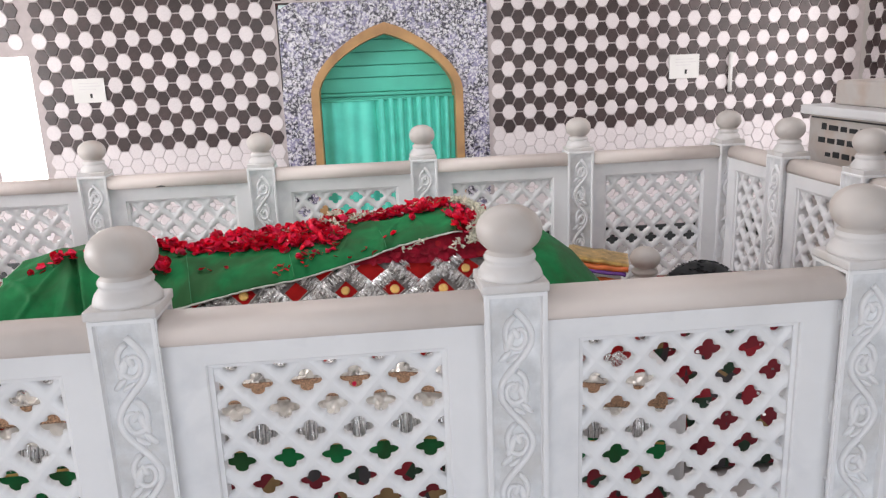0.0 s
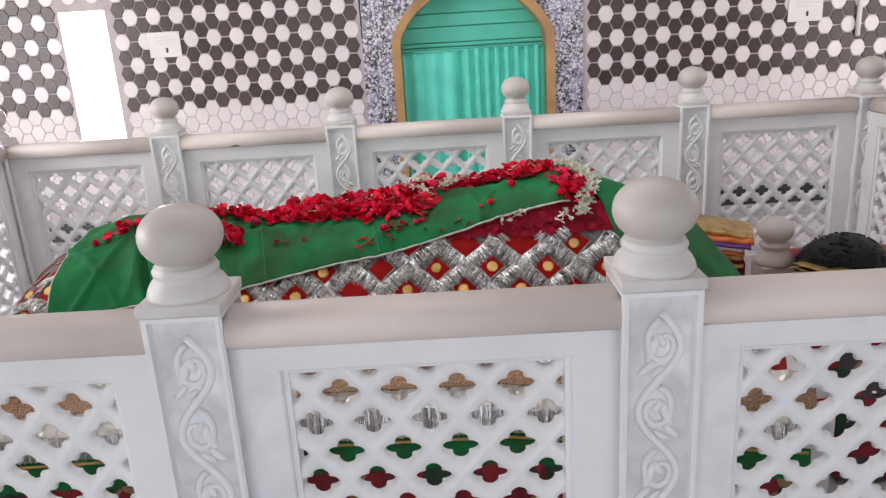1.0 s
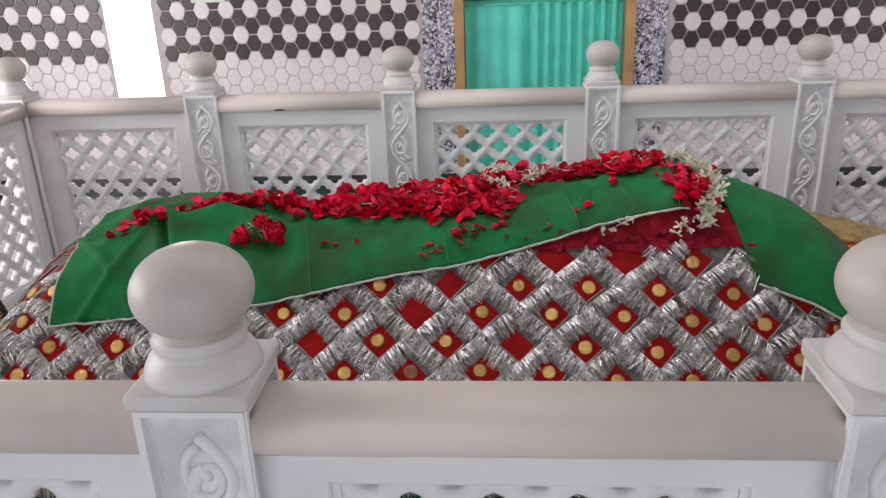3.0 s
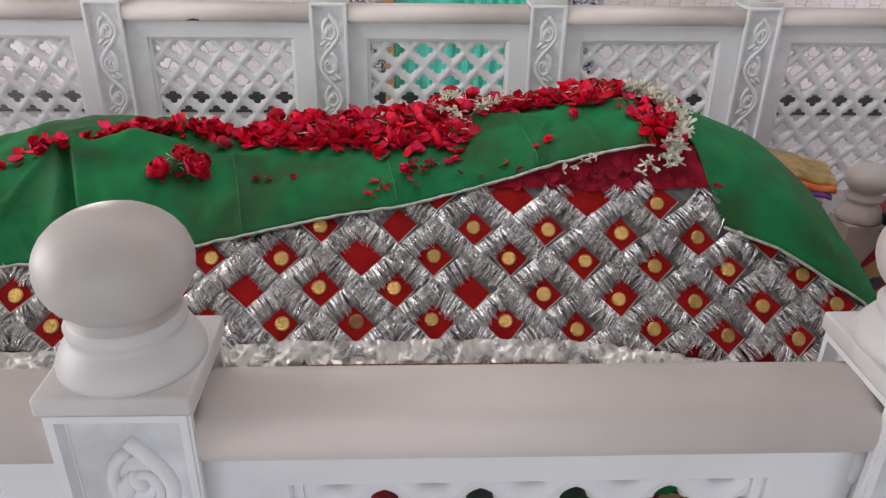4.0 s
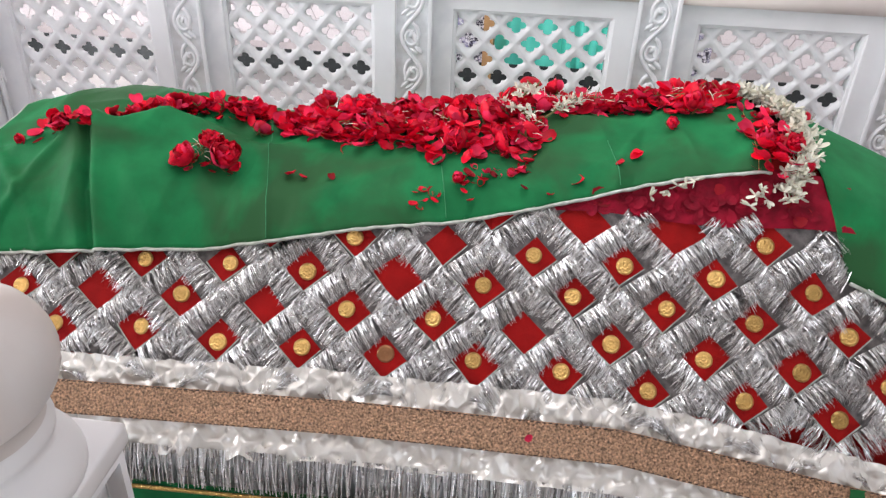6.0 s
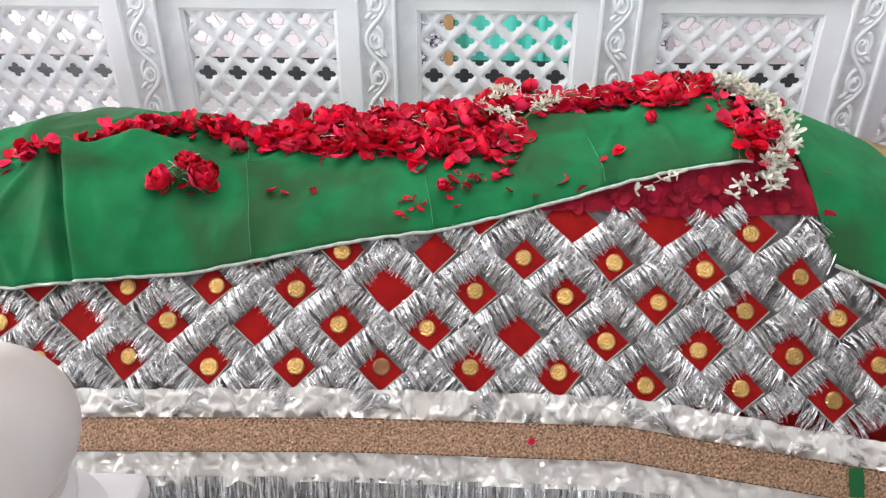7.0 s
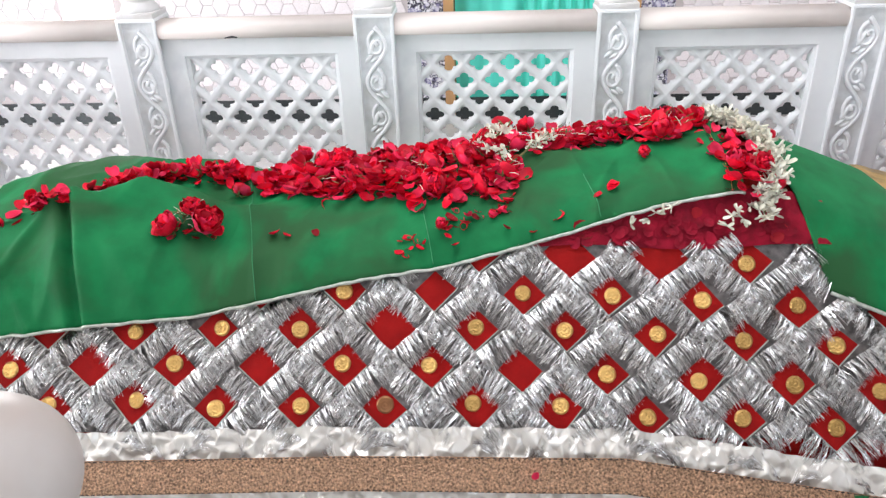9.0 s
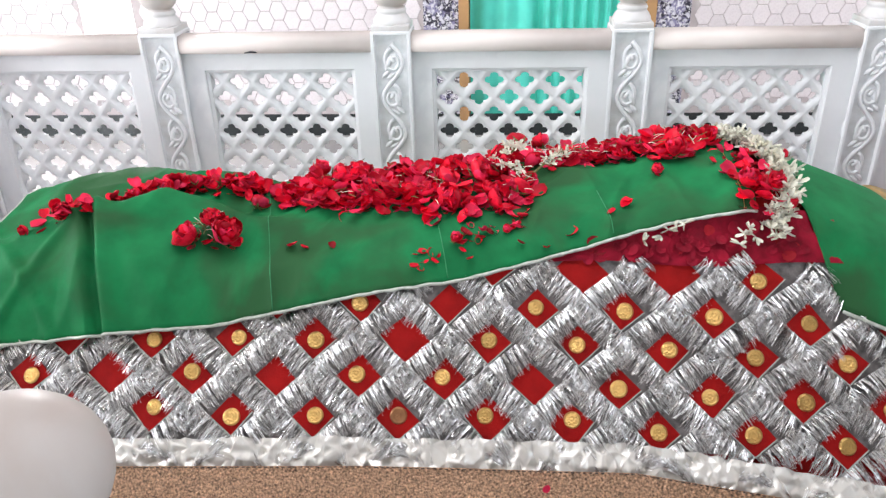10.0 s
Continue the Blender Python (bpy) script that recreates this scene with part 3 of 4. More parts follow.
def cover_point(u, v):
    x = -1.24 + u * 2.80
    y = KNEE_Y + v * (2.44 - 2 * KNEE_Y)
    z = max(mound(x, y), 0.36)
    if z < 0.54 and y < 1.0:
        y += 0.014
    return (x, y, z + 0.003 * wob(x, y, 0, 9))


bm = bmesh.new()
grid_mesh(bm, 150, 60, cover_point)
part("cover", bm, red_velvet, grave, "red velvet cover", smooth=True)
bm = bmesh.new()
box(bm, -1.22, 1.55, KNEE_Y + 0.03, 2.44 - KNEE_Y - 0.03, 0.0, 0.40, 0.02)
part("plinth", bm, marble, grave, "white marble plinth")


def band_drop(x):
    return float(np.interp(x, [-1.2, -0.39, 0.1, 0.6, 1.02, 1.5], [-0.028, -0.012, 0.0, 0.0, -0.047, -0.10]))


def face(x, z, d=0.0):
    """On the front of the grave at the height z, d proud of it."""
    if z >= KNEE_Z:
        return Vector((x, 0.90 - (0.77 - z) * 0.74 - d * 0.80, z + d * 0.60))
    return Vector((x, KNEE_Y - (KNEE_Z - z) * 0.12 - d, z))


def ribbon(bm, z0, z1, d, nx, nz, rumple, freq, x0=-1.2, x1=1.45, fold=0.0):
    def fn(u, v):
        x = x0 + u * (x1 - x0)
        z = z0 + v * (z1 - z0) + band_drop(x)
        r = rumple * (wob(x * freq, z * freq * 1.3, 3) + 0.6 * abs(wob(x * freq * 2.3, z * freq * 0.9, 7)))
        r += fold * math.sin(x * 95 + 3 * wob(x * 4, 0, 1))
        return face(x, z + 0.3 * r, d + r)
    grid_mesh(bm, nx, nz, fn)


crease = random.Random(8)


def creased(bm, z0, z1, d, nx, nz, depth):
    """Crumpled satin: an uneven net of small flat facets over slow swells."""
    net = []
    for i in range(nx + 1):
        col = []
        for j in range(nz + 1):
            x = -1.2 + 2.65 * (i + crease.uniform(-0.4, 0.4)) / nx
            inner = 0 < j < nz
            z = z0 + (z1 - z0) * (j + (crease.uniform(-0.35, 0.35) if inner else 0)) / nz + band_drop(x)
            r = depth * (0.9 * wob(x * 17, z * 15, 3) + 0.5 * crease.uniform(-1, 1)) + depth * 0.8 * (1 - min(1, 2.4 * abs(wob(x * 21 + z * 17, z * 26 - x * 9, 17)))) ** 2
            col.append(bm.verts.new(face(x, z + 0.3 * r, d + r)))
        net.append(col)
    for i in range(nx):
        for j in range(nz):
            q = (net[i][j], net[i + 1][j], net[i + 1][j + 1], net[i][j + 1])
            for t in (((0, 1, 2), (0, 2, 3)) if (i + j) % 2 else ((0, 1, 3), (1, 2, 3))):
                bm.faces.new([q[k] for k in t])
    bmesh.ops.subdivide_edges(bm, edges=bm.edges[:], cuts=1, smooth=0.2, use_grid_fill=True)


bm = bmesh.new()
creased(bm, 0.492, 0.536, 0.013, 215, 4, 0.0125)
creased(bm, 0.402, 0.452, 0.013, 215, 5, 0.0125)
part("satin_border", bm, silver_satin, grave, "rumpled silver satin border", smooth=True)
bm = bmesh.new()
ribbon(bm, 0.447, 0.497, 0.033, 300, 5, 0.004, 5)
part("gold_band", bm, gold_braid, grave, "woven dull gold band", smooth=True)
bm = bmesh.new()
for zz in (0.4485, 0.4955):
    for k in range(240):
        x = -1.15 + k * 0.0108
        p, q = face(x, zz + band_drop(x), 0.0365), face(x + 0.006, zz + band_drop(x + 0.006), 0.0365)
        tube(bm, [p, q], 0.0011, 4)
tagged(part("stitching", bm, ink, grave, "dark stitching of the band"), kind="stuff")
bm = bmesh.new()
grid_mesh(bm, 8, 10, lambda u, v: face(0.988 + 0.026 * u + 0.004 * wob(v * 4, u, 3), 0.455 + 0.040 * v + band_drop(1.0), 0.0375))
part("green_scrap", bm, green_satin, grave, "small green stain of cloth on the gold band", smooth=True)
bm = bmesh.new()
ribbon(bm, 0.235, 0.330, 0.008, 260, 6, 0.006, 8)
part("green_border", bm, green_satin, grave, "green lower border", smooth=True)
bm = bmesh.new()
tube(bm, [face(-1.2 + 0.02 * k, 0.322 + band_drop(-1.2 + 0.02 * k), 0.018) for k in range(133)], 0.0045, 6)
part("border_piping", bm, gold_disc, grave, "gold piping", smooth=True)
bm = bmesh.new()
ribbon(bm, 0.02, 0.24, 0.006, 260, 10, 0.010, 6, fold=0.004)
part("valance", bm, brocade, grave, "dark red and green brocade valance", smooth=True)


def strand(bm, a, b, w, side, bow):
    """One flat tinsel thread from a to b."""
    m = (a + b) / 2 + bow
    row = []
    for p, k in ((a, 1.0), (m, 0.9), (b, 0.6)):
        row.append((bm.verts.new(p - side * w * k), bm.verts.new(p + side * w * k)))
    for p, q in zip(row, row[1:]):
        bm.faces.new((p[0], p[1], q[1], q[0]))


rng = random.Random(4)
out_n = Vector((0, -0.80, 0.60))

bm = bmesh.new()
for k in range(1150):
    x = -1.18 + k * 2.6 / 1150
    z = 0.410 + band_drop(x)
    a = face(x, z, 0.014 + rng.random() * 0.006)
    b = face(x + rng.gauss(0, 0.006), z - 0.066 - rng.random() * 0.012, 0.018 + rng.random() * 0.008)
    strand(bm, a, b, 0.0014, (Vector((1, 0, 0)) + Vector((0, rng.gauss(0, 0.6), 0))).normalized(), Vector((0, -rng.random() * 0.006, 0)))
tagged(part("lower_fringe", bm, tinsel, grave, "silver tinsel fringe"), kind="stuff")

HEM_X = [-0.75, -0.573, -0.318, -0.206, -0.017, 0.07, 0.272, 0.415, 0.573, 0.702, 0.82]
HEM_Y = [0.815, 0.825, 0.842, 0.848, 0.872, 0.885, 0.904, 0.926, 0.954, 0.976, 0.986]

# lattice of fringe strips, with red diamonds and gold discs in its gaps
ROW_Z = 0.0590
UP = Vector((0, 0.74, 1.0)).normalized()


def knot(i, j):
    """The centre of the diamond in column i (half steps) and row j."""
    k = max(-9, min(11, i))
    return 0.1657 + 0.0807 * i + 0.0015 * j + 0.0009 * k * j, 0.5668 - 0.0009 * k + ROW_Z * j - 0.00019 * k * k - 0.00024 * j * j


def on_slope(x, z, d=0.0):
    y = 0.90 - (0.77 - z) * 0.74
    return lift(x, min(y, 1.25), d)


def under_sheet(x, z):
    """Whether the green sheets or the crimson cloth hide the slope there."""
    y = 0.90 - (0.77 - z) * 0.74
    if -0.735 < x < 0.80:
        return y > float(np.interp(x, HEM_X, HEM_Y)) + 0.004 or (x > 0.44 and z > 0.812)
    if x < 0.94:
        return z > 0.819
    edge = float(np.interp(y, [0.875, 0.964], [0.985, 0.943]))
    return z > 0.819 or (x > edge + 0.018 and y > float(np.interp(x, [0.965, 1.02, 1.14, 1.27, 1.40], [0.90, 0.875, 0.845, 0.795, 0.765])) + 0.004)


HALF_X, HALF_Z = 0.0425, 0.0330
diamonds, discs = [], []
bare = {(-7, 1), (-3, 1), (3, 1), (0, 2), (1, 3), (4, 4), (6, 4), (2, 4)}
worn = {(0, 0), (-10, 2)}
large = {(0, 2): 1.18, (4, 4): 1.22, (6, 4): 1.25, (-7, 1): 1.15}
# grey backing beneath the strips
bm = bmesh.new()
rows = [[bm.verts.new(on_slope(-1.10 + 2.40 * a / 240, 0.525 + 0.62 * b / 62, 0.004)) for b in range(63)] for a in range(241)]
for a in range(240):
    for b in range(62):
        x, z = -1.10 + 2.40 * (a + 0.5) / 240, 0.525 + 0.62 * (b + 0.5) / 62
        if x < -0.72 or not under_sheet(x, z - 0.01) and z < float(np.interp(x, RIDGE_X, RIDGE_Z)) - 0.06:
            bm.faces.new((rows[a][b], rows[a + 1][b], rows[a + 1][b + 1], rows[a][b + 1]))
bmesh.ops.delete(bm, geom=[v for v in bm.verts if not v.link_faces], context="VERTS")
part("fringe_backing", bm, grey_net, grave, "grey net backing", smooth=True)
fringe = bmesh.new()
tape = bmesh.new()
for j in range(-1, 11):
    for i in range(-19, 15):
        if (i + j) % 2:
            continue
        x, z = knot(i, j)
        foot = -1.12 < x < -0.70
        if not foot and (z > float(np.interp(x, RIDGE_X, RIDGE_Z)) - 0.05 or x < -1.12 or x > 1.30 or z > 0.86):
            continue
        jx, jz = rng.gauss(0, 0.0028), rng.gauss(0, 0.002)
        c = on_slope(x + jx, z + jz, 0.0)
        if j >= 0:
            sc = rng.uniform(0.92, 1.08) * large.get((i, j), 1.0)
            bmd = bmesh.new()
            tl = rng.gauss(0, 0.06)
            quad = []
            for dx, dz in ((-HALF_X, rng.gauss(0, 0.003)), (rng.gauss(0, 0.003), -HALF_Z), (HALF_X, rng.gauss(0, 0.003)), (rng.gauss(0, 0.003), HALF_Z)):
                quad.append((dx * sc, (dz + tl * dx * 0.5) * sc))
            top = [bmd.verts.new(on_slope(x + jx + a, z + jz + b, 0.007)) for a, b in quad]
            low = [bmd.verts.new(on_slope(x + jx + a * 1.05, z + jz + b * 1.05, 0.001)) for a, b in quad]
            mid = bmd.verts.new(on_slope(x + jx, z + jz, 0.0095))
            for k in range(4):
                bmd.faces.new((top[k], top[(k + 1) % 4], mid))
                bmd.faces.new((low[k], low[(k + 1) % 4], top[(k + 1) % 4], top[k]))
            part("diamond_patch", bmd, red_velvet, grave)
            # pale braid round the two lower edges
            for k in (0, 1):
                tube(tape, [on_slope(x + jx + quad[k][0], z + jz + quad[k][1], 0.009), on_slope(x + jx + quad[k + 1][0], z + jz + quad[k + 1][1], 0.009)], 0.0014, 4)
            if (i, j) not in bare and not under_sheet(x, z + 0.012):
                discs.append((x + jx + rng.gauss(0, 0.003), z + jz + rng.gauss(0.001, 0.003), rng.random(), (i, j) in worn))
        # strips up-left and up-right of this knot carry the fringe
        for sgn in (-1, 1):
            a0 = Vector((x + jx, z + jz - HALF_Z - 0.002))
            p0 = Vector((x + jx + sgn * 0.001, z + jz - HALF_Z + 0.001))
            x1, z1 = knot(i + sgn, j + 1)
            p1 = Vector((x1 + sgn * 0.002, z1 - HALF_Z + 0.001))
            n = 250
            flare, sway, reach = 0.0, 0.0, 0.8
            for k in range(n):
                if k % 7 == 0:
                    flare, sway, reach = rng.gauss(0, 0.7), rng.gauss(0, 0.005), rng.uniform(0.66, 0.98)
                t = (k + rng.random()) / n
                q = p0.lerp(p1, t)
                hang = Vector((sgn * 0.030, -0.034)) * (reach + rng.uniform(-0.10, 0.07))
                e = q + hang + Vector((sway + rng.gauss(0, 0.003), sgn * sway * 0.7 + rng.gauss(0, 0.0025)))
                if e.y < 0.508 + band_drop(e.x):
                    e.y = 0.508 + band_drop(e.x) + rng.random() * 0.012
                if q.x < -1.2 or q.x > 1.32 or under_sheet(q.x, q.y - (0.012 if q.x < 0.9 else -0.008)) or under_sheet(e.x, e.y + 0.010):
                    continue
                A = on_slope(q.x, q.y, 0.006 + rng.random() * 0.004)
                B = on_slope(e.x, e.y, 0.011 + rng.random() * 0.008)
                d = (B - A).normalized()
                side = d.cross(out_n).normalized()
                side = (side + out_n * (flare + rng.gauss(0, 0.35))).normalized()
                strand(fringe, A, B, rng.uniform(0.00025, 0.00062), side, out_n * rng.uniform(0.002, 0.008))
tagged(part("tinsel_fringe", fringe, tinsel, grave, "silver tinsel fringe strips"), kind="stuff")
tagged(part("braid_edging", tape, piping, grave, "pale braid along the diamonds"), kind="stuff")
bm = bmesh.new()
lathe(bm, [(0.0, 0.0048), (0.0022, 0.0044), (0.0038, 0.0034), (0.0055, 0.0044), (0.0075, 0.0046), (0.0092, 0.0033), (0.0112, 0.0042), (0.0132, 0.0040), (0.0150, 0.0026), (0.0160, 0.0010), (0.0157, 0.0)], steps=18)
disc_proto = part("gold_disc", bm, gold_disc, smooth=True)
worn_proto = new("gold_disc", disc_proto.data.copy())
worn_proto.data.materials[0] = copper_disc
for x, z, r, old in discs:
    p = on_slope(x, z, 0.0095)
    nrm = (on_slope(x, z, 0.02) - on_slope(x, z, 0.0)).normalized()
    m = Matrix.Translation(p) @ Vector((nrm.x + (r - 0.5) * 0.3, nrm.y + (r * 7 % 1 - 0.5) * 0.3, nrm.z)).to_track_quat("Z", "Y").to_matrix().to_4x4()
    ob = share("gold_disc", worn_proto if old else disc_proto, grave, m @ Matrix.Scale(0.96 + 0.1 * (r * 3 % 1), 4))
bpy.data.objects.remove(disc_proto)
bpy.data.objects.remove(worn_proto)

# crimson inner layer between the green sheet and the fringe
bm = bmesh.new()
grid_mesh(bm, 60, 14, lambda u, v: on_slope(0.44 + u * 0.56, 0.806 + 0.004 * math.sin(u * 9) + v * 0.091, 0.012 + 0.006 * wob(u * 14, v * 4, 5)))
part("inner_cover", bm, crimson, grave, "crimson inner cloth strewn with petals", smooth=True)

# green sheets
def swell(x, y):
    """Folds and swells of the green sheet above the grave."""
    crest = y - float(np.interp(x, [-0.75, -0.62, -0.44, -0.36, -0.29, -0.21, 0.0], [0.97, 0.99, 1.04, 1.085, 1.075, 1.05, 1.03]))
    amp = float(np.interp(x, [-0.75, -0.55, -0.36, -0.22, -0.05], [0.004, 0.026, 0.036, 0.024, 0.0]))
    g = amp * (math.exp(-(crest / (0.022 if crest > 0 else 0.055)) ** 2) - 0.25 * math.exp(-((crest - 0.055) / 0.030) ** 2))
    fold = x + 0.463 + 0.377 * (y - 0.95)
    deep = 1.0 if y < 1.04 else max(0.0, 1 - (y - 1.04) / 0.05)
    g += deep * (0.022 * math.exp(-((fold - 0.012) / (0.030 if fold > 0.012 else 0.009)) ** 2) + 0.017 * math.exp(-((fold + 0.026) / (0.030 if fold < -0.026 else 0.009)) ** 2) - 0.010 * math.exp(-((fold + 0.007) / 0.008) ** 2))
    g += 0.0050 * math.exp(-abs(x + 0.106 + 0.25 * (y - 0.95)) / 0.010) + 0.0035 * math.exp(-abs(x - 0.242 + 0.23 * (y - 0.95)) / 0.009) + 0.0025 * math.exp(-abs(x - 0.57 + 0.2 * (y - 0.95)) / 0.009) - 0.004 * math.exp(-((x - 0.60 - 0.2 * (y - 1.0)) / 0.014) ** 2)
    ruck = x + 0.62 + 1.1 * (y - 0.92)
    g += 0.011 * math.exp(-(ruck / 0.012) ** 2) + 0.009 * math.exp(-((x + 0.56 - 0.8 * (y - 0.95)) / 0.012) ** 2)
    g += 0.011 * wob(x * 4.2, y * 3.2, 1.0) + 0.0065 * wob(x * 11, y * 8, 4.0) + 0.0026 * wob(x * 27, y * 19, 2.0)
    g += 0.007 * (1 - min(1, 2.5 * abs(wob(x * 3.1 + y * 1.5, y * 4.0, 12.0)))) ** 3 + 0.004 * (1 - min(1, 3 * abs(wob(x * 7 - y * 4, y * 6.0, 20.0)))) ** 3
    return g


def sheet_lift(x, y):
    return 0.014 + max(-0.011, swell(x, y))


def sheet_point(u, v):
    x = -0.735 + u * 1.572
    y0 = float(np.interp(x, HEM_X, HEM_Y))
    y = y0 + v * (1.62 - y0)
    if x < -0.70:
        y += 0
    return lift(x, y, max(sheet_lift(x, y), 0.016 if v < 0.1 else 0))


sheet = thing("grave_sheet", "plain green cloth sheet draped along the top of the grave", "cloth")
bm = bmesh.new()
grid_mesh(bm, 480, 100, sheet_point)
ob = part("cloth", bm, green_satin, sheet, smooth=True)
solid = ob.modifiers.new("thickness", "SOLIDIFY")
solid.thickness, solid.offset = 0.003, 0
bm = bmesh.new()
tube(bm, [Vector(sheet_point(k / 240, 0.0)) + Vector((0, -0.002 + 0.003 * wob(k * 0.21, 1.0, 3.0), 0.001 + 0.003 * wob(k * 0.17, 5.0, 1.0))) for k in range(241)], [0.0034 + 0.0012 * wob(k * 0.33, 2.0, 7.0) for k in range(241)], 6)
tube(bm, [Vector(sheet_point(0.0, k / 40)) for k in range(30)], 0.0030, 6)
part("piped_hem", bm, piping, sheet, "pale silver piped hem", smooth=True)
for x0, slant in ((-0.106, 0.25), (0.242, 0.23), (0.57, 0.20)):
    bm = bmesh.new()
    line = []
    for k in range(60):
        y = float(np.interp(x0, HEM_X, HEM_Y)) + 0.006 + k * 0.0052
        if y < (1.15 if x0 < 0 else 1.06):
            x = x0 - slant * (y - 0.95)
            line.append(lift(x, y, sheet_lift(x, y) + 0.0016))
    tube(bm, line, 0.0009, 5)
    part("seam", bm, seam_green, sheet, "pale pressed seam", smooth=True)
bm = bmesh.new()
tube(bm, [Vector(sheet_point(0.985, k / 40)) + Vector((0, 0, 0.002)) for k in range(26)], 0.0008, 5)
part("thread", bm, gold_disc, sheet, "thin gold thread")

end_sheet = thing("grave_sheet", "plain green cloth hanging over the head end of the grave", "cloth")


def end_point(u, v):
    """u across from the inner edge to the outer one, v from the hem up over the top."""
    lowx = np.interp(v, [0, 0.12, 0.3, 0.55, 1.0], [0.985, 0.943, 0.895, 0.850, 0.835])
    hem_y = np.interp(u, [0, 0.3, 0.62, 0.9, 1.0], [0.875, 0.845, 0.795, 0.765, 0.78])
    x = float(np.interp(u, [0, 1], [lowx, 1.37 + 0.04 * v]))
    y = float(hem_y + v * (1.62 - hem_y))
    d = 0.016 + 0.010 * wob(x * 5, y * 4, 8) + 0.010 * math.exp(-((u - 0.5) / 0.2) ** 2) * (1 - v)
    return lift(x, y, d)


bm = bmesh.new()
grid_mesh(bm, 70, 64, end_point)
ob = part("cloth", bm, green_satin, end_sheet, smooth=True)
solid = ob.modifiers.new("thickness", "SOLIDIFY")
solid.thickness, solid.offset = 0.003, 0
bm = bmesh.new()
tube(bm, [Vector(end_point(k / 60, 0.0)) + Vector((0, -0.002, 0.001)) for k in range(61)], 0.0036, 6)
part("piped_hem", bm, piping, end_sheet, "pale silver piped hem", smooth=True)


# ---- flowers ----
def top_at(x, y):
    """The place on the green sheet above (x, y)."""
    return lift(x, y, sheet_lift(x, y) + 0.002)


def petal(bm, m, ln, wd, curl, mat=0):
    """One rounded, cupped petal."""
    rows = []
    for v, k in ((0.0, 0.30), (0.28, 0.82), (0.62, 1.0), (0.88, 0.78), (1.0, 0.36)):
        w = wd * k
        rows.append([bm.verts.new(m @ Vector((s * w, v * ln - (0.06 * ln * s * s if v > 0.9 else 0), curl * ln * ((v - 0.3) ** 2 * 1.3 + 0.55 * s * s * k)))) for s in (-1, -0.5, 0.5, 1)])
    for a, b in zip(rows, rows[1:]):
        for k in range(3):
            f = bm.faces.new((a[k], a[k + 1], b[k + 1], b[k]))
            f.material_index, f.smooth = mat, True


def random_turn(r, tilt):
    return Matrix.Rotation(r.uniform(0, 2 * math.pi), 4, "Z") @ Matrix.Rotation(r.gauss(0, tilt), 4, "X") @ Matrix.Rotation(r.gauss(0, tilt), 4, "Y")


fr = random.Random(11)
def strew(bm, xs, lows, highs, height, count, size=1.0):
    """Petals between two edges along the grave, heaped in the middle."""
    for k in range(count):
        x = fr.uniform(xs[0], xs[-1])
        lo, hi = float(np.interp(x, xs, lows)), float(np.interp(x, xs, highs))
        q = fr.random()
        y = lo + (hi - lo) * q + fr.gauss(0, 0.006)
        x += fr.gauss(0, 0.006)
        clump = max(0.0, 0.55 + 1.5 * wob(x * 16, y * 16, 31))
        ends = min(1.0, (x - xs[0]) / 0.05, (xs[-1] - x) / 0.05)
        p = top_at(x, y) + Vector((0, 0, height * clump * max(0.0, ends) * (1 - (2 * q - 1) ** 2) * fr.uniform(0.1, 1.0)))
        kind = fr.random()
        big = size * (fr.uniform(0.7, 1.25) if kind < 0.86 else fr.uniform(0.3, 0.5))
        petal(bm, Matrix.Translation(p) @ random_turn(fr, 0.36), big * 0.031, big * fr.uniform(0.012, 0.018), fr.uniform(0.2, 0.8), 0 if kind < 0.56 else (2 if kind < 0.86 else 1))


bm = bmesh.new()
strew(bm, [-0.135, -0.07, 0.02, 0.11, 0.17, 0.21, 0.30, 0.36, 0.42], [1.142, 1.098, 1.068, 1.062, 1.050, 1.022, 0.998, 1.014, 1.040], [1.17, 1.21, 1.25, 1.27, 1.27, 1.27, 1.27, 1.27, 1.24], 0.036, 640)
strew(bm, [-0.48, -0.45, -0.41, -0.33, -0.27, -0.22, -0.175], [1.045, 1.070, 1.104, 1.138, 1.145, 1.146, 1.16], [1.085, 1.115, 1.150, 1.185, 1.195, 1.200, 1.19], 0.026, 280, 0.8)
strew(bm, [-0.57, -0.54, -0.48], [0.990, 0.992, 1.018], [1.010, 1.030, 1.035], 0.012, 26, 0.8)
strew(bm, [0.44, 0.51, 0.60, 0.65, 0.70, 0.75, 0.815], [1.160, 1.182, 1.176, 1.178, 1.135, 1.150, 1.205], [1.26, 1.28, 1.28, 1.28, 1.28, 1.28, 1.26], 0.024, 400, 0.92)
strew(bm, [0.81, 0.85, 0.89], [1.00, 0.985, 0.98], [1.18, 1.16, 1.10], 0.012, 60, 0.9)
strew(bm, [0.26, 0.33, 0.41], [0.946, 0.966, 0.996], [0.960, 0.980, 1.006], 0.004, 26, 0.55)
strew(bm, [0.205, 0.235], [0.920, 0.920], [0.940, 0.940], 0.003, 8, 0.5)
strew(bm, [-0.31, -0.17], [0.955, 0.970], [0.985, 1.005], 0.006, 22, 0.6)
tagged(part("rose_petals", bm, [petal_red, petal_dark, petal_pink]), "heaped red rose petals strewn along the green sheet", "petals", kind="stuff")


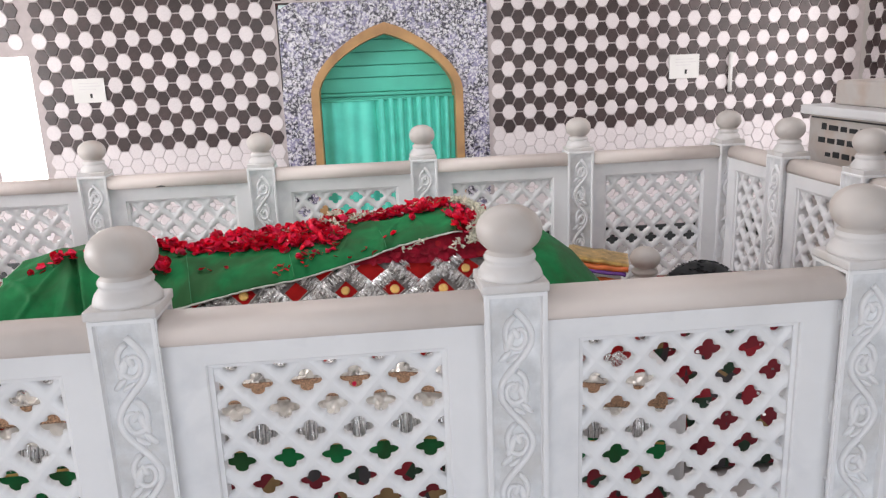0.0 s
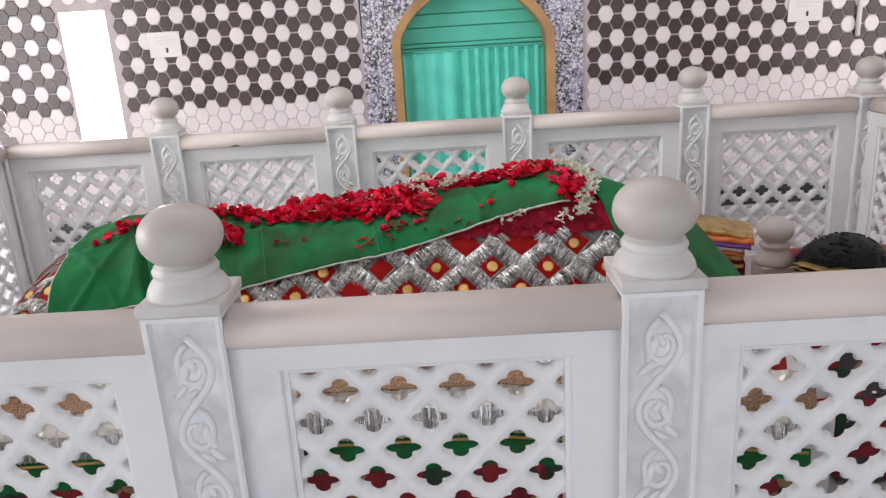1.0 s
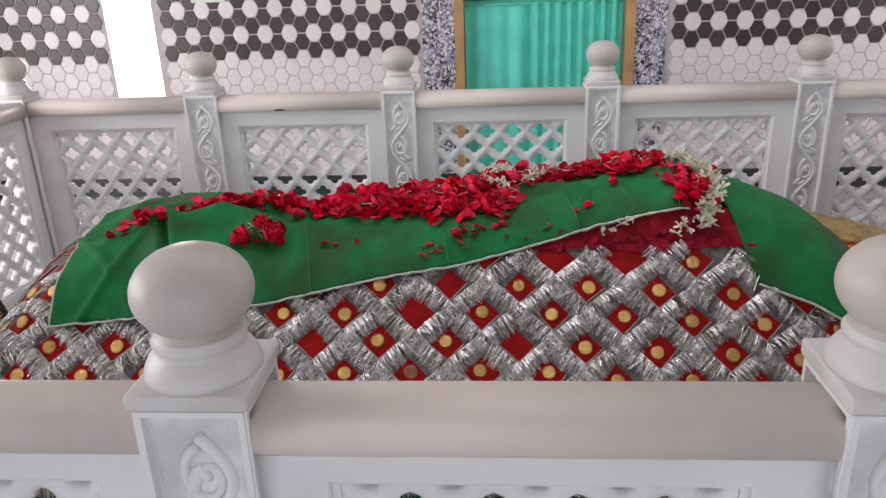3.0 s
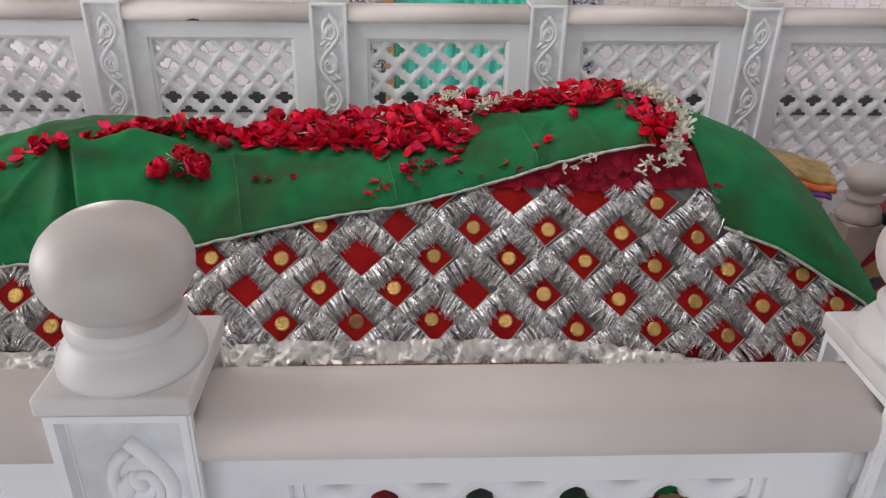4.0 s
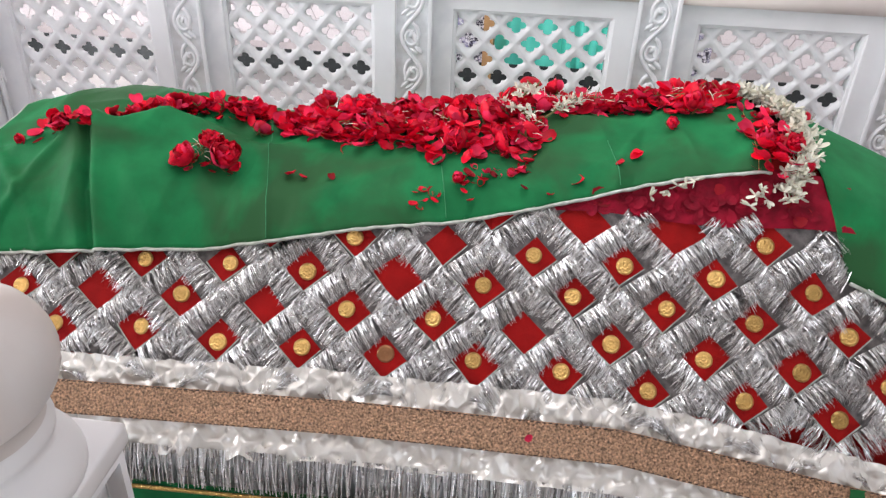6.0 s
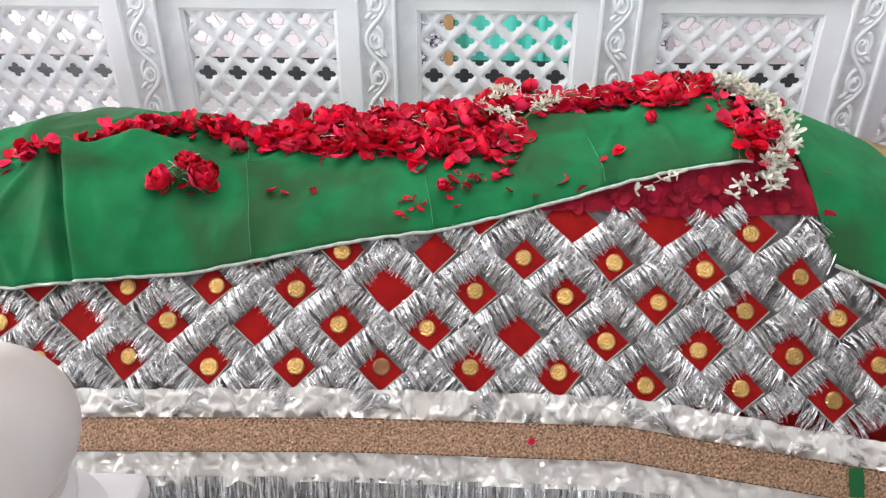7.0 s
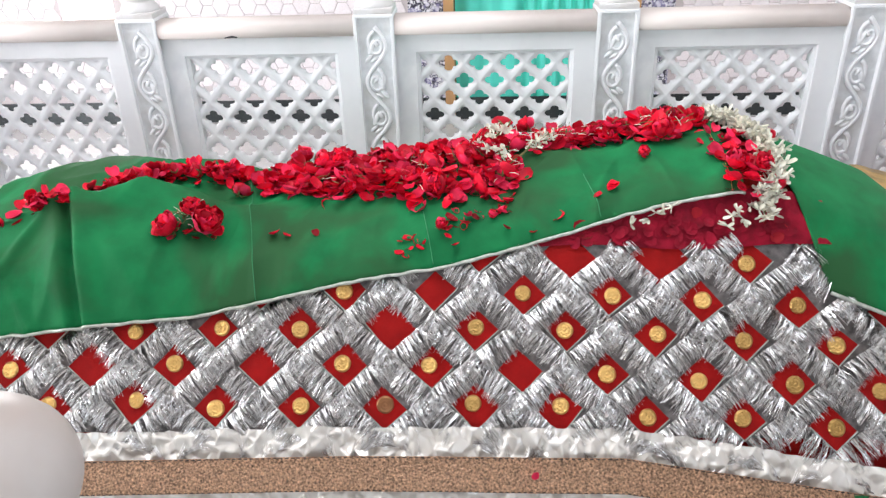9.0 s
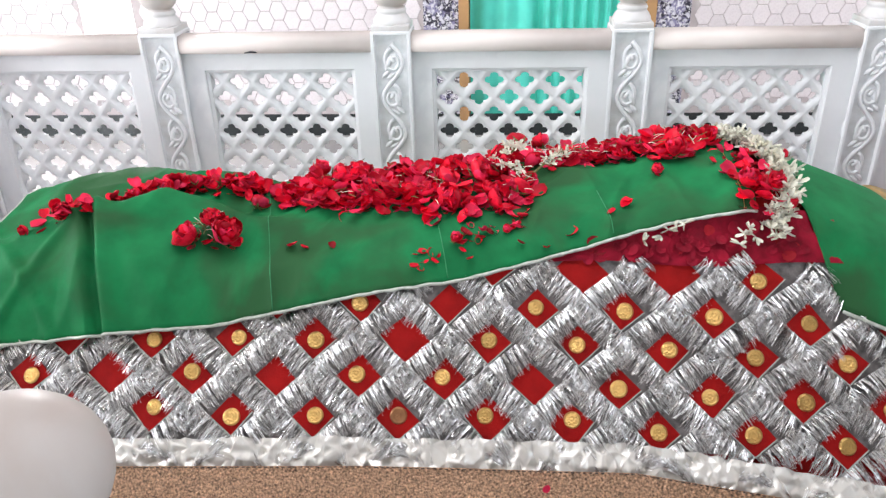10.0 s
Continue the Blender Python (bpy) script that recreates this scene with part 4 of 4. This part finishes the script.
def rose(name_label, place, size, seed, tilt=0.5):
    """A loose rose head: petals in rings, with sepals beneath."""
    r = random.Random(seed)
    ob = thing("rose", name_label, "flower", "roses on the grave")
    ob.location = place
    ob.rotation_euler = (r.gauss(-0.3, tilt), r.gauss(0, tilt), r.uniform(0, 6))
    ob.scale = (1.0, r.uniform(0.8, 1.0), r.uniform(0.6, 0.85))
    bm = bmesh.new()
    for ring, (count, rad, up, lean) in enumerate(((4, 0.10, 0.25, 1.45), (5, 0.24, 0.20, 1.25), (6, 0.42, 0.10, 1.0), (7, 0.56, 0.02, 0.75))):
        for k in range(count):
            a = 2 * math.pi * k / count + ring * 0.5 + r.gauss(0, 0.12)
            m = Matrix.Rotation(a, 4, "Z") @ Matrix.Translation((0, rad * size * 0.45, up * size)) @ Matrix.Rotation(lean + r.gauss(0, 0.15), 4, "X")
            petal(bm, m, size * r.uniform(0.60, 0.85), size * r.uniform(0.34, 0.46), r.uniform(0.4, 1.0), 0 if r.random() < 0.66 else 1)
    part("petals", bm, [petal_red, petal_pink], ob)
    bm = bmesh.new()
    for k in range(5):
        a = 2 * math.pi * k / 5
        tube(bm, [(0, 0, 0), (0.3 * size * math.cos(a), 0.3 * size * math.sin(a), -0.05 * size), (0.6 * size * math.cos(a), 0.6 * size * math.sin(a), 0.1 * size)], [0.05 * size, 0.08 * size, 0.01 * size], 5, 0.4)
    part("sepals", bm, stem_green, ob)
    return ob


rose_spots = [(0.40, 1.285, 0.034, 0.046), (0.452, 1.30, 0.030, 0.038), (0.722, 1.145, 0.014, 0.044), (0.664, 1.098, 0.008, 0.024), (0.33, 1.045, 0.012, 0.040), (0.39, 1.068, 0.014, 0.042), (0.27, 1.060, 0.014, 0.034), (-0.268, 0.972, 0.010, 0.052), (-0.214, 0.980, 0.010, 0.056), (-0.244, 0.998, 0.018, 0.042), (-0.542, 1.005, 0.010, 0.040), (-0.170, 1.098, 0.010, 0.036), (0.267, 0.950, 0.006, 0.022), (-0.622, 0.99, 0.004, 0.020)]
heap_rng = random.Random(77)
for k in range(14):
    x = -0.06 + k * 0.0325
    low = float(np.interp(x, [-0.07, 0.11, 0.21, 0.30, 0.42], [1.11, 1.075, 1.035, 1.02, 1.06]))
    rose_spots.append((x, low + heap_rng.uniform(0.02, 0.15), heap_rng.uniform(0.010, 0.024), heap_rng.uniform(0.036, 0.054)))
rose_spots += [(0.53 + 0.055 * k, 1.20 + heap_rng.uniform(0, 0.06), 0.014, heap_rng.uniform(0.024, 0.036)) for k in range(5)]
rose_spots += [(-0.43 + 0.052 * k, float(np.interp(-0.43 + 0.052 * k, [-0.43, -0.33, -0.2], [1.10, 1.155, 1.165])), 0.012, 0.030) for k in range(5)]
for k, (x, y, d, size) in enumerate(rose_spots):
    rose("loose red rose head lying on the green sheet", top_at(x, y) + Vector((0, 0, d)), size, 40 + k, 0.75)
for k, (x, y, d) in enumerate(((0.830, 1.035, 0.012), (0.870, 1.03, 0.012), (0.90, 0.99, 0.014), (0.850, 1.12, 0.012), (0.945, 1.17, 0.012))):
    rose("red rose tucked into the white garland", lift(x, y, 0.016 + d), 0.036 if k < 2 else 0.024, 80 + k)

# single petals lying about
for k, (x, y) in enumerate(((0.223, 0.93), (0.235, 0.925), (0.598, 1.018), (0.48, 0.959), (0.023, 0.962), (-0.033, 0.973), (-0.075, 0.98), (0.361, 0.974), (0.34, 0.967), (0.32, 0.962), (0.38, 0.985), (0.31, 0.95), (0.30, 0.965), (0.44, 0.945), (0.56, 0.985), (-0.622, 1.046), (0.40, 0.95), (0.29, 0.93), (0.59, 1.0), (0.79, 1.11), (-0.22, 0.965), (-0.25, 0.97))):
    bm = bmesh.new()
    petal(bm, Matrix.Rotation(k * 1.7, 4, "Z") @ Matrix.Rotation(0.2, 4, "X"), 0.017 if k % 3 else 0.026, 0.008 if k % 3 else 0.012, 0.5)
    ob = part("petal", bm, petal_red if k % 4 else petal_dark)
    tagged(ob, "single red rose petal lying on green cloth", "petal", "scattered petals")
    ob.location = top_at(x, y)

# garland of small white flowers
garland = thing("flower_garland", "garland of small white jasmine flowers laid across the grave", "garland")


def jasmine(bm, p, r, size):
    for k in range(5):
        m = Matrix.Translation(p) @ random_turn(r, 0.7) @ Matrix.Rotation(2 * math.pi * k / 5, 4, "Z")
        petal(bm, m, size * r.uniform(0.8, 1.2), size * r.uniform(0.17, 0.25), 0.35)


gr = random.Random(21)
bm = bmesh.new()
string = []
for k in range(26):
    t = k / 25
    x = 0.815 + 0.085 * math.sin(t * 2.5)
    y = 1.30 - t * 0.34
    string.append(lift(x, y, 0.030))
for p in string:
    for q in range(7):
        jasmine(bm, p + Vector((gr.gauss(0, 0.012), gr.gauss(0, 0.012), gr.uniform(-0.004, 0.012))), gr, gr.uniform(0.015, 0.023))
part("blossoms", bm, petal_white, garland, "white jasmine blossoms")
bm = bmesh.new()
tube(bm, [p - Vector((0, 0, 0.006)) for p in string], 0.002, 5)
part("string", bm, stem_green, garland)

small = thing("flower_garland", "short strand of white jasmine among the rose petals", "garland")
bm = bmesh.new()
path2 = [top_at(0.37 + 0.02 * math.sin(k), 1.24 - 0.016 * k) + Vector((0, 0, 0.03)) for k in range(9)] + [top_at(0.40 + 0.0125 * k, 1.10 + 0.014 * k) + Vector((0, 0, 0.016)) for k in range(9)]
for k, p in enumerate(path2):
    if 9 <= k <= 12:
        continue
    for q in range(3):
        jasmine(bm, p + Vector((gr.gauss(0, 0.008), gr.gauss(0, 0.008), gr.uniform(0, 0.008))), gr, gr.uniform(0.012, 0.018))
part("blossoms", bm, petal_white, small, "white jasmine blossoms")
bm = bmesh.new()
tube(bm, path2, 0.0025, 5)
part("string", bm, stem_green, small)
loose = thing("white_blossoms", "loose white blossoms on the crimson cloth under the hem", "flowers")
bm = bmesh.new()
for x, z in ((0.622, 0.838), (0.655, 0.845), (0.67, 0.855), (0.685, 0.86), (0.70, 0.865), (0.80, 0.835), (0.81, 0.85), (0.82, 0.86), (0.83, 0.845)):
    jasmine(bm, on_slope(x, z, 0.026), gr, 0.017)
part("blossoms", bm, petal_white, loose)

# petals caught on the crimson cloth
bm = bmesh.new()
for k in range(110):
    x = fr.uniform(0.52, 0.915)
    z = fr.uniform(0.820, float(np.interp(x, [0.5, 0.57, 0.70, 0.79, 0.95], [0.822, 0.834, 0.855, 0.866, 0.868])))
    p = on_slope(x, z, 0.0125)
    petal(bm, Matrix.Translation(p) @ Vector((0, -0.8, 0.6)).to_track_quat("Z", "Y").to_matrix().to_4x4() @ random_turn(fr, 0.12), fr.uniform(0.018, 0.030), fr.uniform(0.009, 0.014), 0.15, 0 if fr.random() < 0.85 else 1)
tagged(part("crushed_petals", bm, [crimson, petal_dark]), "crushed dark rose petals on the crimson cloth", "petals", kind="stuff")

# dry stems and stamens sticking out of the heaps
for mat, count, thick, words in ((stem_green, 110, 0.0009, "thin dry flower stems among the petals"), (petal_white, 90, 0.0007, "pale stamens among the rose petals")):
    bm = bmesh.new()
    for k in range(count):
        x = fr.uniform(-0.05, 0.78)
        y = fr.uniform(float(np.interp(x, [-0.05, 0.2, 0.3, 0.42, 0.5, 0.78], [1.11, 1.04, 1.02, 1.06, 1.19, 1.16])), 1.27)
        if k % 9 == 0:
            x, y = -0.244 + fr.gauss(0, 0.016), 0.99 + fr.gauss(0, 0.010)
        p = top_at(x, y) + Vector((0, 0, 0.024))
        d = Vector((fr.gauss(0, 1), fr.gauss(-0.3, 1), fr.uniform(0.1, 0.9))).normalized()
        tube(bm, [p, p + d * 0.013 + Vector((fr.gauss(0, 0.002), 0, 0)), p + d * 0.026 + Vector((0, 0, -0.004))], thick, 4)
    tagged(part("dry_stems", bm, mat), words, "stems", kind="stuff")
bm = bmesh.new()
petal(bm, Matrix.Rotation(0.4, 4, "Z"), 0.016, 0.008, 0.4)
ob = part("petal", bm, petal_pink)
tagged(ob, "single pink petal caught on the gold band", "petal", "scattered petals")
ob.location, ob.rotation_euler = face(0.44, 0.468, 0.040), (1.2, 0, 0.3)

# ---- things beside the grave ----
second = thing("low_grave", "low mound under a dark red sequined cloth", "grave")
bm = bmesh.new()


def low_mound(u, v):
    x, y = 1.62 + u * 0.78, 0.75 + v * 1.15
    e = min(1, 5 * u, 5 * (1 - u)) ** 0.5 * min(1, 5 * v, 5 * (1 - v)) ** 0.5
    return (x, y, 0.02 + e * (0.43 + 0.03 * math.sin(u * 3.1) + 0.02 * wob(x * 5, y * 5, 3)))


grid_mesh(bm, 50, 60, low_mound)
part("cloth", bm, brocade, second, smooth=True)
bm = bmesh.new()
for k in range(420):
    u, v = rng.uniform(0.02, 0.98), rng.uniform(0.02, 0.98)
    p = Vector(low_mound(u, v)) + Vector((0, -0.002, 0.004))
    bmesh.ops.create_circle(bm, cap_ends=True, segments=6, radius=rng.uniform(0.004, 0.008), matrix=Matrix.Translation(p) @ random_turn(rng, 0.5))
tagged(part("sequins", bm, tinsel, second, "scattered silver sequins"), kind="stuff")

stump = thing("marble_post", "short marble post with a round finial", "post")
bm = bmesh.new()
box(bm, 1.69 - 0.06, 1.69 + 0.06, 1.47 - 0.06, 1.47 + 0.06, 0.0, 0.485, 0.004)
part("shaft", bm, stained_dim_marble, stump)
bm = bmesh.new()
lathe(bm, [(0.0, 0.485), (0.066, 0.485), (0.069, 0.495), (0.064, 0.508), (0.060, 0.525), (0.048, 0.540), (0.047, 0.548), (0.056, 0.556), (0.056, 0.566)] + [(0.066 * math.cos(a), 0.618 + 0.052 * math.sin(a)) for a in (-0.9 + 2.47 * k / 12 for k in range(12))] + [(0.0, 0.670)], 1.69, 1.47, 32)
part("finial", bm, stained_dim_marble, stump, smooth=True)

plume = thing("feather_duster", "black feather duster lying on the low grave", "duster")
bm = bmesh.new()
pr = random.Random(5)
root = Vector((1.91, 1.40, 0.475))
for k in range(1500):
    a, el = pr.uniform(0, 2 * math.pi), math.asin(pr.uniform(0.0, 1.0))
    d = Vector((math.cos(a) * math.cos(el) * 0.19, math.sin(a) * math.cos(el) * 0.14, math.sin(el) * 0.155))
    side = d.cross(Vector((0, 0, 1))).normalized()
    strand(bm, root + d * 0.45, root + d * pr.uniform(0.80, 0.95) + Vector((0, 0, -0.008)), 0.011, side, d * 0.08)
tagged(part("plumage", bm, black_plume, plume), kind="stuff")
bm = bmesh.new()
bmesh.ops.create_uvsphere(bm, u_segments=20, v_segments=12, radius=1.0, matrix=Matrix.Translation(root + Vector((0, 0, 0.02))) @ Matrix.Diagonal((0.155, 0.112, 0.112, 1)))
part("core", bm, black_plume, plume, smooth=True)
bm = bmesh.new()
tube(bm, [root + Vector((0.08, 0.02, -0.005)), root + Vector((0.40, 0.10, 0.0))], 0.012, 10)
part("handle", bm, frame_wood, plume, smooth=True)


def folded_cloth(label, x, y, z, w, d, layers, mats, turn, seed):
    """A stack of folded layers with rounded front edges."""
    r = random.Random(seed)
    ob = thing("folded_cloth", label, "cloth", "folded offerings")
    ob.location, ob.rotation_euler = (x, y, z), (0, 0.12, turn)
    h = 0.0
    for k in range(layers):
        t = r.uniform(0.012, 0.022)
        ww, dd = w * r.uniform(0.85, 1.0), d * r.uniform(0.85, 1.0)
        bm = bmesh.new()
        sx, sy = r.gauss(0, 0.01), r.gauss(0, 0.01)

        def fn(u, v, h=h, t=t, ww=ww, dd=dd, sx=sx, sy=sy):
            a = -math.pi / 2 + u * math.pi
            prof = (-(dd / 2) + (1 - abs(2 * u - 1)) * -0.012, math.sin(a) * t / 2)
            lean = 0.012 * wob(v * 5, h * 60, seed)
            if u < 0.30:
                return (sx + (v - 0.5) * ww, sy + dd / 2 - (u / 0.30) * dd, h + 0.001 + lean)
            if u > 0.70:
                return (sx + (v - 0.5) * ww, sy - dd / 2 + ((u - 0.70) / 0.30) * dd, h + t + lean)
            q = (u - 0.30) / 0.40 * math.pi - math.pi / 2
            return (sx + (v - 0.5) * ww, sy - dd / 2 - 0.014 * math.cos(q), h + t / 2 + t / 2 * math.sin(q) + lean)

        grid_mesh(bm, 20, 14, fn)
        lay = part("layer", bm, mats[k % len(mats)], ob, smooth=True)
        so = lay.modifiers.new("thickness", "SOLIDIFY")
        so.thickness = 0.002
        h += t
    return ob


folded_cloth("folded offering cloths of gold foil, crimson, orange and purple", 1.53, 1.70, 0.455, 0.28, 0.22, 8, [gold_foil, crimson, gold_foil, orange_cloth, white_cloth, purple_cloth, orange_cloth, gold_foil], -0.3, 3)
folded_cloth("crumpled gold foil cloth beside the marble post", 1.80, 1.30, 0.465, 0.16, 0.14, 3, [gold_foil], 0.5, 6)
bm = bmesh.new()
box(bm, 1.38, 1.64, 1.60, 1.86, 0.0, 0.45, 0.01)
tagged(part("low_block", bm, brocade), "low block covered in dark red brocade under folded cloths", "block")

stand = thing("cloth_stand", "small stand draped in black cloth at the grave's foot", "stand")
bm = bmesh.new()
grid_mesh(bm, 30, 30, lambda u, v: (-1.36 + u * 0.30, 0.78 + v * 0.42, 0.60 * min(1, 7 * u, 7 * (1 - u), 7 * v, 7 * (1 - v)) ** 0.4 + 0.01 * wob(u * 6, v * 6, 9)))
part("drape", bm, black_plume, stand, "black cloth", smooth=True)
bm = bmesh.new()
box(bm, -1.32, -1.10, 0.82, 1.16, 0.0, 0.57, 0.01)
part("stool", bm, frame_wood, stand)
folded_cloth("crumpled gold foil cloth on the foot of the grave", -1.02, 0.92, 0.585, 0.13, 0.14, 3, [gold_foil, orange_cloth], 0.4, 9)


# inscribed marble tomb beyond the east rail
tomb = thing("tomb", "white marble tomb with lines of black carved writing", "tomb")
bm = bmesh.new()
box(bm, 2.97, 3.62, 1.10, 2.42, 0.0, 1.12, 0.006)
part("body", bm, stained_dim_marble, tomb)
bm = bmesh.new()
box(bm, 2.93, 3.66, 1.06, 2.46, 1.12, 1.17, 0.012)
part("cornice", bm, marble, tomb)
bm = bmesh.new()
box(bm, 3.05, 3.54, 1.18, 2.34, 1.17, 1.30, 0.02)
part("cap", bm, stained_dim_marble, tomb)
for zz, y0, y1 in ((1.06, 1.62, 2.30), (0.99, 1.75, 2.34), (0.92, 1.60, 2.25), (0.85, 1.70, 2.33), (0.78, 1.66, 2.28)):
    y = y0
    while y < y1:
        w = 0.05 + 0.07 * abs(wob(y * 9, zz * 11, 2))
        bm = bmesh.new()
        box(bm, 2.966, 2.9705, y, min(y + w, y1), zz - 0.016, zz + 0.012 + 0.012 * wob(y * 20, zz * 9, 5))
        part("carved_bar", bm, ink, tomb, "black writing")
        y += w + 0.025
bm = bmesh.new()
box(bm, 2.966, 2.9705, 1.14, 2.40, 1.100, 1.108)
part("carved_line", bm, ink, tomb, "black border line")


# ---- small things on the far wall ----
def notice(x0, x1, z0, z1, label, turn):
    ob = thing("notice", label, "notice", "notices on the tiled wall")
    bm = bmesh.new()
    box(bm, x0, x1, WALL_Y - 0.016, WALL_Y - 0.007, z0, z1, 0.002)
    part("sheet", bm, paper_white, ob)
    h = z1 - z0
    for k in range(4):
        bm = bmesh.new()
        w = (x1 - x0) * (0.6, 0.7, 0.5, 0.07)[k]
        cx = (x0 + x1) / 2 + (0.0, 0.01, -0.01, 0.012)[k]
        zz = z1 - h * (0.2, 0.32, 0.44, 0.72)[k]
        box(bm, cx - w / 2, cx + w / 2, WALL_Y - 0.0175, WALL_Y - 0.0155, zz - h * (0.02 if k < 3 else 0.09), zz + h * (0.02 if k < 3 else 0.09))
        part("printed_bar", bm, white_cloth if k < 3 else ink, ob)
    return ob


notice(-1.555, -1.335, 1.285, 1.455, "white paper notice fixed on the hexagon tiles", 0)
notice(2.845, 3.08, 1.275, 1.455, "pale paper notice with faint print on hexagon tiles", 0)
# white bar put in for a streak of glare on the tiles
bm = bmesh.new()
tube(bm, [(3.33, WALL_Y - 0.02, 1.16), (3.33, WALL_Y - 0.02, 1.46)], 0.016, 10)
tagged(part("conduit", bm, paper_white, smooth=True), "short white plastic conduit on the tiled wall", "conduit")

# dark mark on the far handrail
bm = bmesh.new()
tube(bm, [(-0.545, FAR_Y - 0.066, 0.926), (-0.52, FAR_Y - 0.067, 0.930), (-0.50, FAR_Y - 0.066, 0.927)], [0.003, 0.006, 0.003], 6, 0.6)
tagged(part("clip", bm, ink, smooth=True), "small black clip under the far handrail", "clip")

# ---- hexagon tiles, last ----
HEX_R, HEX_K = 0.0530, 1.162


def hex_mesh(bm, cx, cz, place, gap=0.0020):
    r0, r1, t = HEX_R - gap, HEX_R - gap - 0.0038, 0.007
    a0 = [place(cx + r0 * math.cos(math.pi / 3 * k), 0.003, cz + r0 * HEX_K * math.sin(math.pi / 3 * k)) for k in range(6)]
    a1 = [place(cx + r0 * math.cos(math.pi / 3 * k), -t + 0.002, cz + r0 * HEX_K * math.sin(math.pi / 3 * k)) for k in range(6)]
    a2 = [place(cx + r1 * math.cos(math.pi / 3 * k), -t, cz + r1 * HEX_K * math.sin(math.pi / 3 * k)) for k in range(6)]
    rings = [[bm.verts.new(p) for p in ring] for ring in (a0, a1, a2)]
    for a, b in zip(rings, rings[1:]):
        for k in range(6):
            bm.faces.new((a[k], a[(k + 1) % 6], b[(k + 1) % 6], b[k]))
    bm.faces.new(rings[2])


def round_tile(bm, cx, cz, place):
    """A white tile, rounded and widened to imitate bloom, a little proud of the dark ones."""
    t = 0.0085
    rings = []
    for scale, y in ((1.0, 0.003), (1.0, -t + 0.002), (0.93, -t)):
        ring = []
        for k in range(18):
            r = HEX_R * (0.965 if k % 3 == 0 else 0.945) * scale
            ring.append(bm.verts.new(place(cx + r * math.cos(math.pi / 9 * k), y, cz + r * 1.07 * math.sin(math.pi / 9 * k))))
        rings.append(ring)
    for a, b in zip(rings, rings[1:]):
        for k in range(18):
            bm.faces.new((a[k], a[(k + 1) % 18], b[(k + 1) % 18], b[k]))
    bm.faces.new(rings[2])


def tile_sites(x0, x1, z1):
    for i in range(int((x0 + 0.943) / (1.5 * HEX_R)) - 1, int((x1 + 0.943) / (1.5 * HEX_R)) + 2):
        x = -0.943 + i * 1.5 * HEX_R
        if not x0 + HEX_R < x < x1 - HEX_R:
            continue
        for j in range(-70, 60):
            z = 1.080 + math.sqrt(3) * HEX_R * HEX_K * (j + i / 2)
            if 0.20 < z < z1:
                yield x, z, (i - j) % 3 == 0 or z < 0.95


bm = bmesh.new()
hex_mesh(bm, 0, 0, lambda x, y, z: (x, y, z))
bmesh.ops.recalc_face_normals(bm, faces=bm.faces)
hex_white = part("tile", bm, tile_white)
bm = bmesh.new()
hex_mesh(bm, 0, 0, lambda x, y, z: (x, y, z), 0.0050)
bmesh.ops.recalc_face_normals(bm, faces=bm.faces)
hex_dark = part("tile", bm, tile_dark)
bm = bmesh.new()
round_tile(bm, 0, 0, lambda x, y, z: (x, y, z))
bmesh.ops.recalc_face_normals(bm, faces=bm.faces)
hex_round = part("tile", bm, tile_white)
sites = []
for x0, x1 in ((FLOOR_X0, SLOT_L), (SLOT_R, SUR_L), (SUR_R, FLOOR_X1)):
    sites += list(tile_sites(x0, x1, 2.35))
sites += [(x, z, w) for x, z, w in tile_sites(SLOT_L - HEX_R, SLOT_R + HEX_R, 2.35) if not SLOT_SILL - HEX_R * HEX_K < z < SLOT_TOP + HEX_R * HEX_K and (x, z, w) not in sites]
sites += [(x, z, w) for x, z, w in tile_sites(SUR_L - HEX_R, SUR_R + HEX_R, 2.35) if z > SUR_TOP + HEX_R * HEX_K]
near = [q for q in sites if -1.15 < q[0] < SUR_L and 0.62 < q[1] < 1.95] + [q for q in sites if SUR_R < q[0] < 2.55 and 0.62 < q[1] < 1.95]
near = set(near[:300])
rest_white, rest_dark = bmesh.new(), bmesh.new()
for q in sites:
    x, z, white = q
    if q in near:
        share("tile", (hex_round if z > 0.95 else hex_white) if white else hex_dark, wall_north, pose(x, WALL_Y + 0.004, z))
    else:
        if white and z > 0.95:
            round_tile(rest_white, x, z, lambda px, py, pz: (px, WALL_Y + 0.004 + py, pz))
            continue
        hex_mesh(rest_white if white else rest_dark, x, z, lambda px, py, pz: (px, WALL_Y + 0.004 + py, pz), 0.0020 if white else 0.0050)
wall_east = bpy.data.objects["wall_east"]
east_white, east_dark = bmesh.new(), bmesh.new()
for x, z, white in tile_sites(3.7, WALL_Y, 2.35):
    hex_mesh(east_white if white else east_dark, x, z, lambda px, py, pz: (FLOOR_X1 + py, px, pz), 0.0020 if white else 0.0050)
for b, mat, owner in ((rest_white, tile_white, wall_north), (rest_dark, tile_dark, wall_north), (east_white, tile_white, wall_east), (east_dark, tile_dark, wall_east)):
    bmesh.ops.recalc_face_normals(b, faces=b.faces)
    tagged(part("tiles", b, mat, owner), kind="stuff")
bpy.data.objects.remove(hex_white)
bpy.data.objects.remove(hex_round)
bpy.data.objects.remove(hex_dark)
